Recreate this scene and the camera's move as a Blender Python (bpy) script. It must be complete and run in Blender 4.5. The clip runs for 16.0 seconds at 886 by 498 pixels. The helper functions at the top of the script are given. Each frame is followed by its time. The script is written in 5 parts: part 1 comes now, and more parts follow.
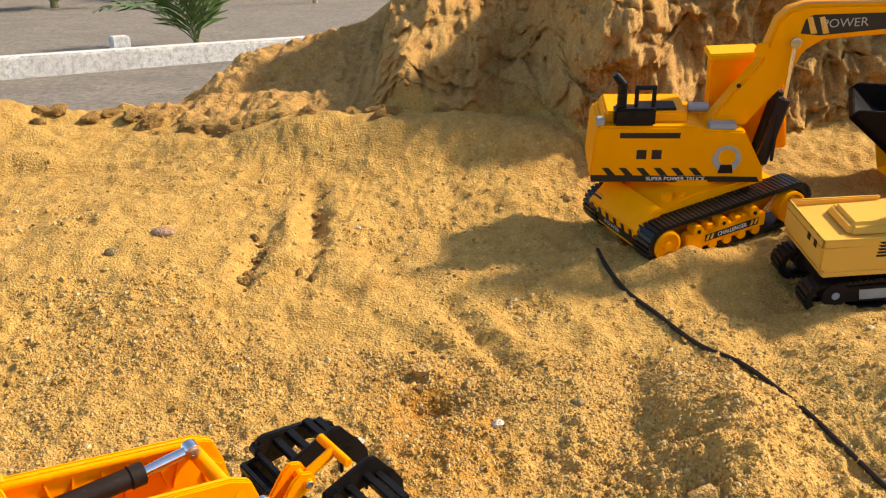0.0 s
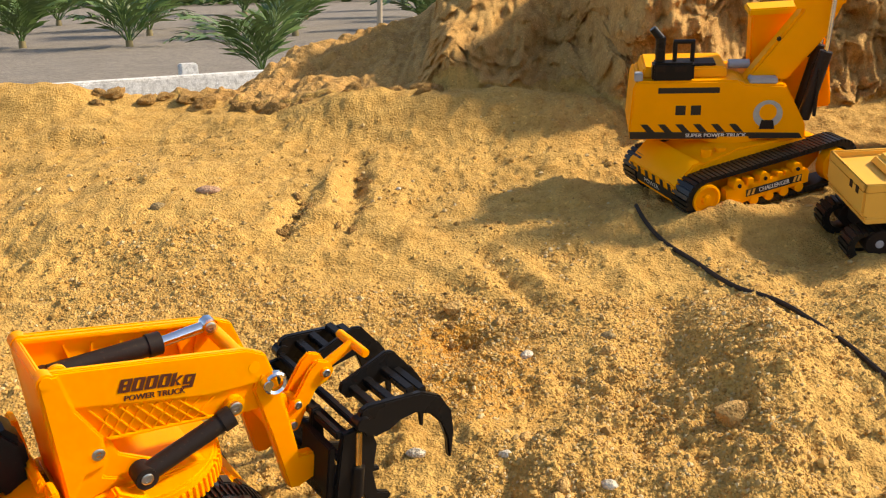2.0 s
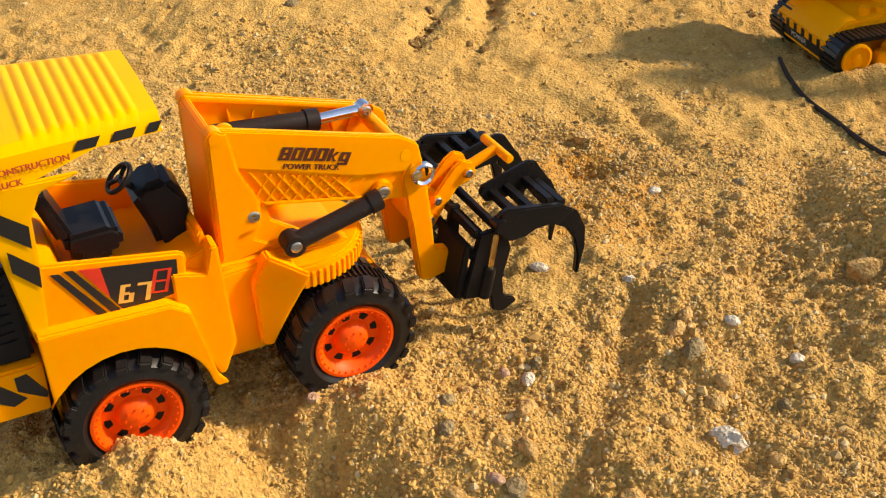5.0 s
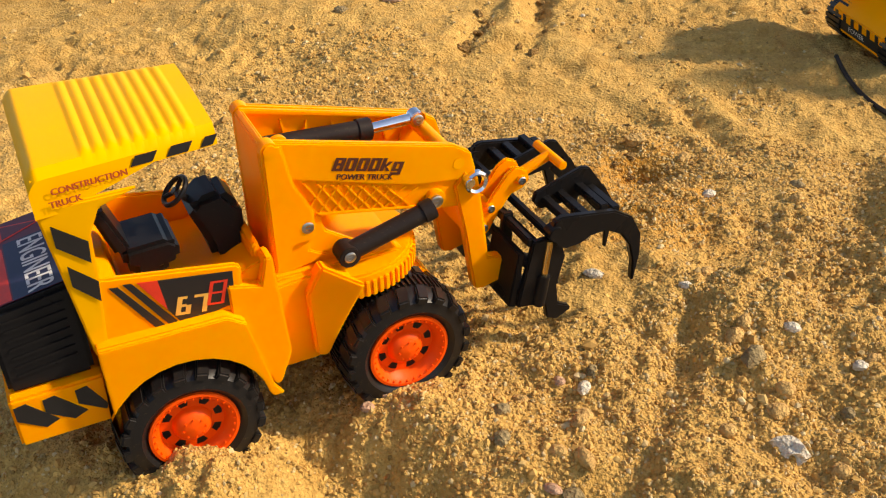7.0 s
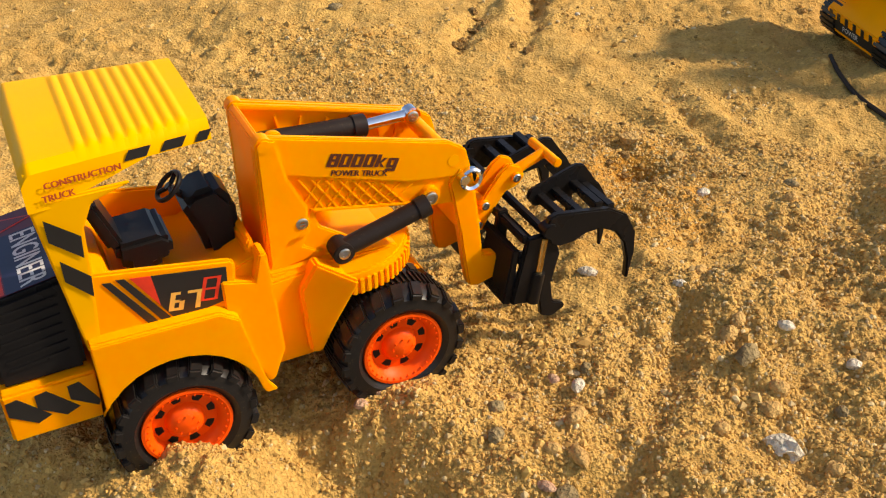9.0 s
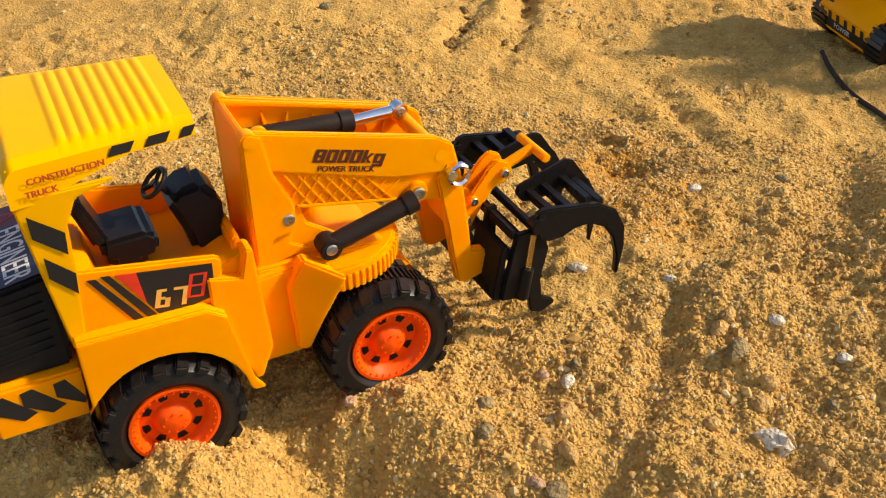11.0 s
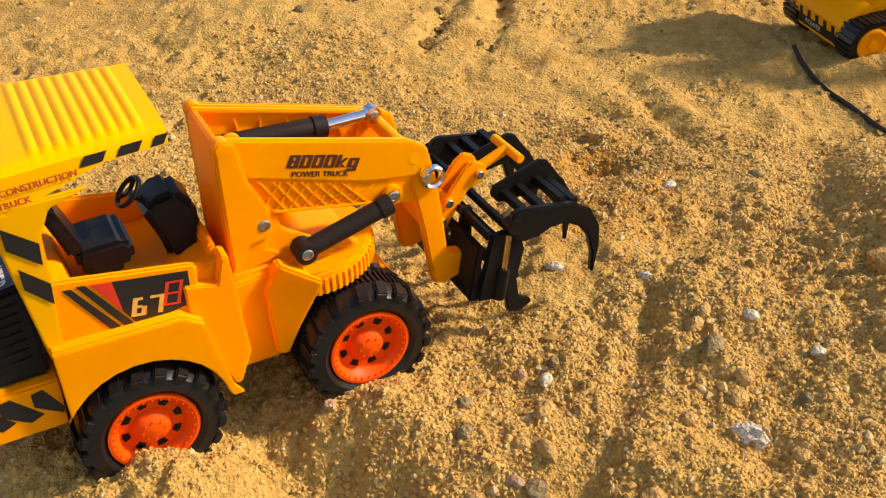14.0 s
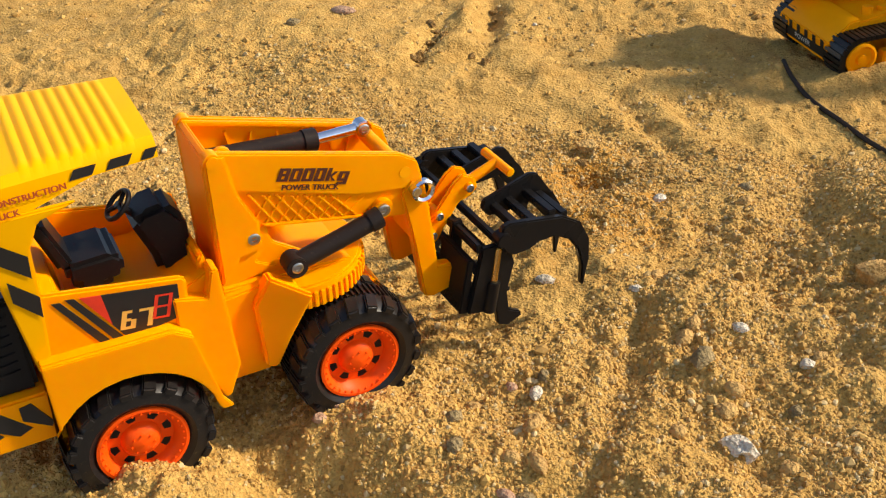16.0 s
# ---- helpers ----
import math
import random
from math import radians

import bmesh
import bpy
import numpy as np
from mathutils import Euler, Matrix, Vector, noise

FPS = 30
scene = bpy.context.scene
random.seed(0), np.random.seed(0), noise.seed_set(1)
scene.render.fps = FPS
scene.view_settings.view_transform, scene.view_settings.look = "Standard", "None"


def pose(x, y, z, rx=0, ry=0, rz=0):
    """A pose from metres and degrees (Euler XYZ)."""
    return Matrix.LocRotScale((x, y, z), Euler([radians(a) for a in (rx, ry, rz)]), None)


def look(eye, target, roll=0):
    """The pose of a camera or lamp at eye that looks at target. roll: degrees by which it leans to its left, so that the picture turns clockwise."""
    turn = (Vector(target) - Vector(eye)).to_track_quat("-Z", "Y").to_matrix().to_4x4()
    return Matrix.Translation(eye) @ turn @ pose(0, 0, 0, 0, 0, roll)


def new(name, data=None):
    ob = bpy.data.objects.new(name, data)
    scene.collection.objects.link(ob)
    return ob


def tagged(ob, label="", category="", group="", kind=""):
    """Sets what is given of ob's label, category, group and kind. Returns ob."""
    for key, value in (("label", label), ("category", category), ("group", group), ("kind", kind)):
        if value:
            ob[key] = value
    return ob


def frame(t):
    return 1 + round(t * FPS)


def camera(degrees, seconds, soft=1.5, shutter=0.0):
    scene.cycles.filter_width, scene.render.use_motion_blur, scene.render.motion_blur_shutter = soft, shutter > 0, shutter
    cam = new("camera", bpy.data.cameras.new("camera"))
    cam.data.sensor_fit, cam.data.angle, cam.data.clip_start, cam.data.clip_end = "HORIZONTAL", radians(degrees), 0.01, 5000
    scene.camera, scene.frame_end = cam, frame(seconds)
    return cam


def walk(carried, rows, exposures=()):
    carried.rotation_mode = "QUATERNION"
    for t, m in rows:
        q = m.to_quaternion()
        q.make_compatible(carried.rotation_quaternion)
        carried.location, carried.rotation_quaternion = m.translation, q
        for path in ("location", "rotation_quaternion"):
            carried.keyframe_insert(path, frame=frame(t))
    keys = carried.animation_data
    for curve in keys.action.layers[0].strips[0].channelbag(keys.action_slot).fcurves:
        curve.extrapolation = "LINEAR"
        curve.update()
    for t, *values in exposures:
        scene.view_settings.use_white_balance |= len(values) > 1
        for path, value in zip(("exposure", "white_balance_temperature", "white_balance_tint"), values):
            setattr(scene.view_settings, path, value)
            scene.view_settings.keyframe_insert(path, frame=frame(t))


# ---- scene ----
cam = camera(48.3, 16.0, soft=1.2)
TILT = math.radians(11.0)
PILE = Matrix.Translation((0, 0, 0.5)) @ Matrix.Rotation(TILT, 4, "X") @ Matrix.Translation((0, 0, -0.5))  # the sand slopes up, away from the camera
# seconds, eye, target, roll, over the pile's own plane
PATH = [
    (0, (0.056, -0.065, 0.46), (-0.059, 1.683, -0.505), -1.5),
    (0.5, (0.083, -0.067, 0.377), (-0.172, 1.692, -0.539), -1.8),
    (1, (0.094, -0.078, 0.325), (-0.172, 1.673, -0.604), -5.4),
    (1.5, (0.091, -0.097, 0.337), (-0.138, 1.655, -0.599), -4.2),
    (2, (0.087, -0.111, 0.376), (-0.161, 1.669, -0.503), -3.1),
    (2.5, (0.088, -0.115, 0.38), (-0.154, 1.679, -0.469), -1.7),
    (3, (0.08, -0.115, 0.376), (-0.145, 1.684, -0.468), -0.2),
    (3.5, (0.067, -0.126, 0.368), (-0.228, 1.611, -0.577), 1.3),
    (4, (0.056, -0.132, 0.351), (-0.315, 1.528, -0.701), 1.7),
    (4.5, (0.056, -0.133, 0.348), (-0.318, 1.483, -0.769), 1.2),
    (4.7, (0.051, -0.133, 0.351), (-0.32, 1.474, -0.78), 1.4),
    (7, (0.043, -0.128, 0.355), (-0.428, 1.449, -0.781), -1.0),
    (7.5, (0.043, -0.129, 0.354), (-0.425, 1.45, -0.781), -1.1),
    (8, (0.042, -0.129, 0.355), (-0.422, 1.447, -0.785), -0.8),
    (10.5, (0.043, -0.126, 0.349), (-0.412, 1.459, -0.782), -0.4),
    (11, (0.048, -0.127, 0.349), (-0.407, 1.457, -0.785), -0.8),
    (11.5, (0.047, -0.126, 0.35), (-0.395, 1.457, -0.789), -0.5),
    (12, (0.045, -0.127, 0.35), (-0.386, 1.461, -0.786), -0.2),
    (12.5, (0.048, -0.127, 0.353), (-0.384, 1.459, -0.787), -0.6),
    (13, (0.052, -0.126, 0.35), (-0.381, 1.465, -0.781), -1.1),
    (13.5, (0.053, -0.127, 0.346), (-0.376, 1.47, -0.779), -1.6),
    (14, (0.053, -0.127, 0.353), (-0.37, 1.462, -0.785), -1.3),
    (14.5, (0.054, -0.126, 0.355), (-0.369, 1.464, -0.781), -1.6),
    (15, (0.054, -0.127, 0.358), (-0.366, 1.471, -0.77), -1.2),
    (15.5, (0.054, -0.127, 0.356), (-0.362, 1.476, -0.766), -1.1),
    (16, (0.055, -0.127, 0.354), (-0.358, 1.479, -0.764), -1.0),
]
walk(cam, [(t, PILE @ look(eye, target, roll)) for t, eye, target, roll in PATH],
     [(0.0, 0.43, 7200.0, 13.0), (4.7, 0.38, 7200.0, 13.0), (7.0, 0.29, 7200.0, 13.0), (14.7, 0.27, 7200.0, 13.0), (16.0, 0.26, 6800.0, 11.0)])

# ---- light ----
SUN = (PILE.to_3x3() @ Vector((1.28, 0.60, 1.0))).normalized()
world = bpy.data.worlds.new("sky")
scene.world = world
world.use_nodes = True
wn = world.node_tree
sky = wn.nodes.new("ShaderNodeTexSky")
sky.sky_type = "NISHITA"
sky.sun_disc = False
sky.sun_elevation = math.asin(SUN.z)
sky.sun_rotation = math.atan2(SUN.x, SUN.y)
wn.nodes["Background"].inputs["Strength"].default_value = 0.17
wn.links.new(sky.outputs["Color"], wn.nodes["Background"].inputs["Color"])
sun = new("sun", bpy.data.lights.new("sun", "SUN"))
sun.data.energy, sun.data.angle, sun.data.color = 5.0, math.radians(4.0), (1.0, 0.90, 0.72)
sun.rotation_mode = "QUATERNION"
sun.rotation_quaternion = SUN.to_track_quat("Z", "Y")
sun.location = (3, 0, 3)


# ---- materials ----
def nodes(name):
    m = bpy.data.materials.new(name)
    m.use_nodes = True
    t = m.node_tree
    return m, t, t.nodes["Principled BSDF"]


def noise_node(t, scale, detail=4.0, rough=0.6, space="Object"):
    tc = t.nodes.new("ShaderNodeTexCoord")
    n = t.nodes.new("ShaderNodeTexNoise")
    n.inputs["Scale"].default_value, n.inputs["Detail"].default_value, n.inputs["Roughness"].default_value = scale, detail, rough
    t.links.new(tc.outputs[space], n.inputs["Vector"])
    return n


def ramp(t, src, stops):
    r = t.nodes.new("ShaderNodeValToRGB")
    while len(r.color_ramp.elements) < len(stops):
        r.color_ramp.elements.new(0.5)
    for e, (p, c) in zip(r.color_ramp.elements, stops):
        e.position, e.color = p, (*c, 1.0)
    t.links.new(src, r.inputs["Fac"])
    return r


def mix(t, fac, a, b, kind="MIX"):
    m = t.nodes.new("ShaderNodeMix")
    m.data_type, m.blend_type = "RGBA", kind
    for sock, v in ((m.inputs[0], fac), (m.inputs[6], a), (m.inputs[7], b)):
        if isinstance(v, (int, float)):
            sock.default_value = v
        elif isinstance(v, tuple):
            sock.default_value = (*v, 1.0)
        else:
            t.links.new(v, sock)
    return m.outputs[2]


def bump(t, bsdf, pairs):
    last = None
    for src, strength, dist in pairs:
        b = t.nodes.new("ShaderNodeBump")
        b.inputs["Strength"].default_value, b.inputs["Distance"].default_value = strength, dist
        t.links.new(src, b.inputs["Height"])
        if last:
            t.links.new(last, b.inputs["Normal"])
        last = b.outputs["Normal"]
    t.links.new(last, bsdf.inputs["Normal"])


def plastic(name, colour, rough=0.38, dust=(0.45, 0.30, 0.13), dusty=0.25, wax=0.0, spec=0.14, depth=(0.011, 0.0038, 0.0005)):
    """Moulded plastic with a faint mottling, fine dust and scuffs."""
    m, t, b = nodes(name)
    big = noise_node(t, 28.0, 3.0)
    fine = noise_node(t, 420.0, 5.0, 0.7)
    tone = ramp(t, big.outputs["Fac"], [(0.3, tuple(c * 0.93 for c in colour)), (0.7, colour)])
    mask = ramp(t, fine.outputs["Fac"], [(0.60, (0, 0, 0)), (0.78, (dusty,) * 3)])
    t.links.new(mix(t, mask.outputs["Color"], tone.outputs["Color"], dust), b.inputs["Base Color"])
    r = ramp(t, big.outputs["Fac"], [(0.3, (rough * 0.85,) * 3), (0.75, (rough * 1.25,) * 3)])
    t.links.new(r.outputs["Color"], b.inputs["Roughness"])
    if wax:
        b.inputs["Subsurface Weight"].default_value = wax
        b.inputs["Subsurface Radius"].default_value = depth
        b.inputs["Subsurface Scale"].default_value = 1.0
    b.inputs["Specular IOR Level"].default_value = spec
    bump(t, b, [(fine.outputs["Fac"], 0.06, 0.0004)])
    return m


def plain(name, colour, rough=0.5, metal=0.0):
    m, t, b = nodes(name)
    n = noise_node(t, 160.0, 4.0)
    t.links.new(ramp(t, n.outputs["Fac"], [(0.3, tuple(c * 0.8 for c in colour)), (0.7, colour)]).outputs["Color"], b.inputs["Base Color"])
    b.inputs["Roughness"].default_value, b.inputs["Metallic"].default_value = rough, metal
    return m


ORANGE = plastic("orange_plastic", (1.0, 0.315, 0.001), 0.36, dusty=0.04, wax=0.4, spec=0.10, depth=(0.006, 0.0026, 0.0004))
YELLOW = plastic("yellow_plastic", (0.93, 0.42, 0.001), 0.42, dusty=0.05, spec=0.07)
AMBER = plastic("amber_plastic", (0.96, 0.35, 0.002), 0.40, dusty=0.08, spec=0.10)
FADED = plastic("faded_yellow_plastic", (0.76, 0.42, 0.07), 0.5, dusty=0.5)
RIM = plastic("rim_plastic", (0.93, 0.085, 0.004), 0.40, dusty=0.25)
BLACK = plastic("black_plastic", (0.010, 0.009, 0.009), 0.30, dusty=0.05, spec=0.17)
DARK = plastic("brown_black_plastic", (0.022, 0.015, 0.012), 0.42, dusty=0.18)
RUBBER = plastic("tyre_rubber", (0.013, 0.011, 0.010), 0.32, dusty=0.22, spec=0.32)
CHROME = plain("chrome", (0.80, 0.80, 0.82), 0.10, 1.0)
STEEL = plain("screw_steel", (0.55, 0.52, 0.48), 0.28, 1.0)
BRASS = plain("brass", (0.75, 0.50, 0.18), 0.25, 1.0)
INK = plain("black_ink", (0.012, 0.010, 0.009), 0.45)
BROWN_INK = plain("brown_ink", (0.09, 0.018, 0.006), 0.45)
RUST_INK = plain("rust_ink", (0.50, 0.075, 0.008), 0.45)
RED_INK = plain("red_ink", (0.72, 0.035, 0.010), 0.4)
GOLD_INK = plain("gold_ink", (0.80, 0.42, 0.07), 0.4)
WHITE_INK = plain("white_ink", (0.72, 0.70, 0.66), 0.45)
GREY_INK = plain("grey_ink", (0.42, 0.40, 0.36), 0.5)
MAROON = plain("maroon_sticker", (0.13, 0.010, 0.022), 0.4)
NAVY = plain("navy_sticker", (0.014, 0.016, 0.05), 0.4)
GREY = plastic("grey_plastic", (0.36, 0.36, 0.38), 0.4)


def sand_material(name, light, mid, dark, stain=False, relief=1.0):
    m, t, b = nodes(name)
    wide = noise_node(t, 4.5, 5.0, 0.62)
    lump = noise_node(t, 46.0, 6.0, 0.68)
    grain = noise_node(t, 420.0, 3.0, 0.75)
    tc = t.nodes.new("ShaderNodeTexCoord")
    cell = t.nodes.new("ShaderNodeTexVoronoi")
    cell.inputs["Scale"].default_value = 430.0
    clump = noise_node(t, 150.0, 4.0, 0.7)
    t.links.new(tc.outputs["Object"], cell.inputs["Vector"])
    base = ramp(t, wide.outputs["Fac"], [(0.32, mid), (0.62, light)]).outputs["Color"]
    patches = ramp(t, lump.outputs["Fac"], [(0.34, (1, 1, 1)), (0.56, (0, 0, 0))]).outputs["Color"]
    col = mix(t, patches, base, dark)
    if stain:
        geo = t.nodes.new("ShaderNodeNewGeometry")
        for place, radius in (((0.013, 0.638, 0.054), 0.075), ((0.000, 0.700, 0.060), 0.080)):
            d = t.nodes.new("ShaderNodeVectorMath")
            d.operation = "DISTANCE"
            d.inputs[1].default_value = place
            t.links.new(geo.outputs["Position"], d.inputs[0])
            a = t.nodes.new("ShaderNodeMath")
            a.operation = "MULTIPLY_ADD"
            a.inputs[1].default_value, a.inputs[2].default_value = 0.10, 0.0
            t.links.new(lump.outputs["Fac"], a.inputs[0])
            s = t.nodes.new("ShaderNodeMath")
            s.operation = "ADD"
            t.links.new(d.outputs["Value"], s.inputs[0])
            t.links.new(a.outputs[0], s.inputs[1])
            mr = t.nodes.new("ShaderNodeMapRange")
            mr.inputs[1].default_value, mr.inputs[2].default_value = radius + 0.05, radius - 0.01
            mr.inputs[4].default_value = 0.85
            t.links.new(s.outputs[0], mr.inputs[0])
            col = mix(t, mr.outputs[0], col, (0.47, 0.205, 0.022))
    sp = ramp(t, cell.outputs["Color"], [(0.0, (0.70, 0.67, 0.63)), (0.40, (0.97, 0.97, 0.97)), (0.85, (1.08, 1.08, 1.08)), (0.97, (1.45, 1.5, 1.6))]).outputs["Color"]
    col = mix(t, 1.0, col, sp, "MULTIPLY")
    t.links.new(col, b.inputs["Base Color"])
    b.inputs["Roughness"].default_value = 0.9
    b.inputs["Specular IOR Level"].default_value = 0.25
    bump(t, b, [(lump.outputs["Fac"], 0.6, 0.006 * relief), (clump.outputs["Fac"], 0.65, 0.005 * relief), (cell.outputs["Distance"], 0.6, 0.0020), (grain.outputs["Fac"], 0.6, 0.0018 * relief)])
    return m


SAND = sand_material("sand", (0.565, 0.338, 0.091), (0.50, 0.290, 0.075), (0.43, 0.236, 0.054), True)
CLIFF = sand_material("banked_sand", (0.60, 0.355, 0.115), (0.53, 0.295, 0.090), (0.44, 0.230, 0.064), relief=1.6)
GRAIN, t_, b_ = nodes("sand_grain")
g_ = t_.nodes.new("ShaderNodeNewGeometry")
t_.links.new(ramp(t_, g_.outputs["Random Per Island"], [(0.0, (0.25, 0.135, 0.032)), (0.30, (0.46, 0.262, 0.064)), (0.72, (0.57, 0.338, 0.090)), (0.90, (0.40, 0.27, 0.105)), (1.0, (0.62, 0.46, 0.23))]).outputs["Color"], b_.inputs["Base Color"])
b_.inputs["Roughness"].default_value, b_.inputs["Specular IOR Level"].default_value = 0.75, 0.3
EARTH = sand_material("grey_earth", (0.27, 0.235, 0.19), (0.21, 0.182, 0.15), (0.13, 0.112, 0.094))
PEBBLE = {k: sand_material("pebble_" + k, *v) for k, v in {
    "white": ((0.74, 0.66, 0.52), (0.66, 0.56, 0.42), (0.44, 0.36, 0.25)),
    "grey": ((0.34, 0.25, 0.12), (0.28, 0.20, 0.09), (0.17, 0.115, 0.05)),
    "tan": ((0.60, 0.37, 0.125), (0.52, 0.31, 0.10), (0.40, 0.22, 0.07)),
    "pink": ((0.55, 0.34, 0.22), (0.48, 0.28, 0.17), (0.34, 0.19, 0.11))}.items()}
KERB = sand_material("whitewashed_concrete", (0.82, 0.80, 0.76), (0.72, 0.70, 0.66), (0.46, 0.44, 0.41))


# ---- building helpers ----
def V(*a):
    return Vector(a)


def finish(bm, angle=38):
    bmesh.ops.remove_doubles(bm, verts=bm.verts, dist=1e-6)
    bmesh.ops.recalc_face_normals(bm, faces=bm.faces)
    lim = radians(angle)
    for f in bm.faces:
        f.smooth = True
    for e in bm.edges:
        if len(e.link_faces) == 2 and e.calc_face_angle(0) > lim:
            e.smooth = False


def part(name, bm, material, parent=None, label=""):
    """Links a bmesh as one mesh object under a thing or a part."""
    finish(bm)
    me = bpy.data.meshes.new(name)
    bm.to_mesh(me)
    bm.free()
    me.materials.append(material)
    ob = new(name, me)
    ob.parent = parent
    if label:
        tagged(ob, label)
    return ob


def soften(bm, amount, seg=2):
    if amount > 0:
        bmesh.ops.remove_doubles(bm, verts=bm.verts, dist=1e-6)
        edges = [e for e in bm.edges if len(e.link_faces) == 2 and e.calc_face_angle(0) > 0.6]
        bmesh.ops.bevel(bm, geom=edges, offset=amount, segments=seg, affect="EDGES", clamp_overlap=True)


def box(x0, x1, y0, y1, z0, z1, bevel=0.001, bm=None, taper=None):
    """A bevelled box; taper: how far each side of its top is drawn in (x0, x1, y0, y1)."""
    b = bmesh.new()
    a = taper or (0, 0, 0, 0)
    lo = [b.verts.new(p) for p in ((x0, y0, z0), (x1, y0, z0), (x1, y1, z0), (x0, y1, z0))]
    hi = [b.verts.new(p) for p in ((x0 + a[0], y0 + a[2], z1), (x1 - a[1], y0 + a[2], z1), (x1 - a[1], y1 - a[3], z1), (x0 + a[0], y1 - a[3], z1))]
    b.faces.new(lo[::-1]), b.faces.new(hi)
    for i in range(4):
        b.faces.new((lo[i], lo[(i + 1) % 4], hi[(i + 1) % 4], hi[i]))
    soften(b, bevel)
    return merge(bm, b)


def merge(bm, b):
    if bm is None:
        return b
    me = bpy.data.meshes.new("tmp")
    b.to_mesh(me)
    b.free()
    bm.from_mesh(me)
    bpy.data.meshes.remove(me)
    return bm


def prism(outline, y0, y1, bevel=0.001, bm=None):
    """An outline of (x, z), from y0 to y1."""
    b = bmesh.new()
    lo = [b.verts.new((x, y0, z)) for x, z in outline]
    hi = [b.verts.new((x, y1, z)) for x, z in outline]
    b.faces.new(lo), b.faces.new(hi[::-1])
    n = len(lo)
    for i in range(n):
        b.faces.new((lo[i], hi[i], hi[(i + 1) % n], lo[(i + 1) % n]))
    bmesh.ops.recalc_face_normals(b, faces=b.faces)
    soften(b, bevel)
    return merge(bm, b)


def plate(outline, m, thick, bevel=0.0006, bm=None):
    """An outline of (u, v) in the plane of the pose m, thick along its z."""
    b = bmesh.new()
    lo = [b.verts.new((x, y, 0)) for x, y in outline]
    hi = [b.verts.new((x, y, thick)) for x, y in outline]
    b.faces.new(lo[::-1]), b.faces.new(hi)
    n = len(lo)
    for i in range(n):
        b.faces.new((lo[i], lo[(i + 1) % n], hi[(i + 1) % n], hi[i]))
    soften(b, bevel)
    bmesh.ops.transform(b, matrix=m, verts=b.verts)
    return merge(bm, b)


def rod(a, b, r, r2=None, seg=20, bevel=0.0005, bm=None):
    a, b = Vector(a), Vector(b)
    w = bmesh.new()
    bmesh.ops.create_cone(w, cap_ends=True, segments=seg, radius1=r, radius2=r if r2 is None else r2, depth=(b - a).length)
    if bevel:
        edges = [e for e in w.edges if e.calc_face_angle(0) > 1.0]
        bmesh.ops.bevel(w, geom=edges, offset=bevel, segments=2, affect="EDGES", clamp_overlap=True)
    q = (b - a).to_track_quat("Z", "Y").to_matrix().to_4x4()
    bmesh.ops.transform(w, matrix=Matrix.Translation((a + b) / 2) @ q, verts=w.verts)
    return merge(bm, w)


def spin(profile, seg=40, centre=(0, 0, 0), closed=True, bm=None):
    """A profile of (radius, y) turned round the y axis."""
    b = bmesh.new()
    rings = []
    for i in range(seg):
        c, s = math.cos(2 * math.pi * i / seg), math.sin(2 * math.pi * i / seg)
        rings.append([b.verts.new((centre[0] + r * c, centre[1] + y, centre[2] + r * s)) for r, y in profile])
    n = len(profile)
    for i in range(seg):
        for j in range(n if closed else n - 1):
            k = (j + 1) % n
            q = (rings[i][j], rings[i][k], rings[(i + 1) % seg][k], rings[(i + 1) % seg][j])
            try:
                b.faces.new(q)
            except ValueError:
                pass
    return merge(bm, b)


def lettering(text, size, m, material, parent, stretch=1.0, name="lettering", heavy=0.0):
    """Printed letters; heavy: how far their strokes are thickened sideways."""
    cu = bpy.data.curves.new("text", "FONT")
    cu.body, cu.size, cu.extrude, cu.align_x, cu.align_y, cu.resolution_u = text, size, 0.00003, "CENTER", "CENTER", 3
    tmp = bpy.data.objects.new("tmp", cu)
    b = bmesh.new()
    for i, dx in enumerate((-heavy, 0.0, heavy) if heavy else (0.0,)):
        me = bpy.data.meshes.new_from_object(tmp)
        me.transform(m @ Matrix.Translation((dx, 0, 0.00004 * i)) @ Matrix.Diagonal((stretch, 1, 1, 1)))
        b.from_mesh(me)
        bpy.data.meshes.remove(me)
    bpy.data.objects.remove(tmp)
    me = bpy.data.meshes.new(name)
    b.to_mesh(me)
    b.free()
    me.materials.append(material)
    ob = new(name, me)
    ob.parent = parent
    return ob


BARS = {  # strokes of squarish capitals in a unit box: x0, y0, x1, y1, with the stroke's width as t
    "0": ("L", "R", "T", "B"), "8": ("L", "R", "T", "M", "B"), "6": ("L", "r", "T", "M", "B"),
    "7": ("T", "R"), "g": ("L", "R", "T", "B", "D"), "k": ("L", "K", "k")}


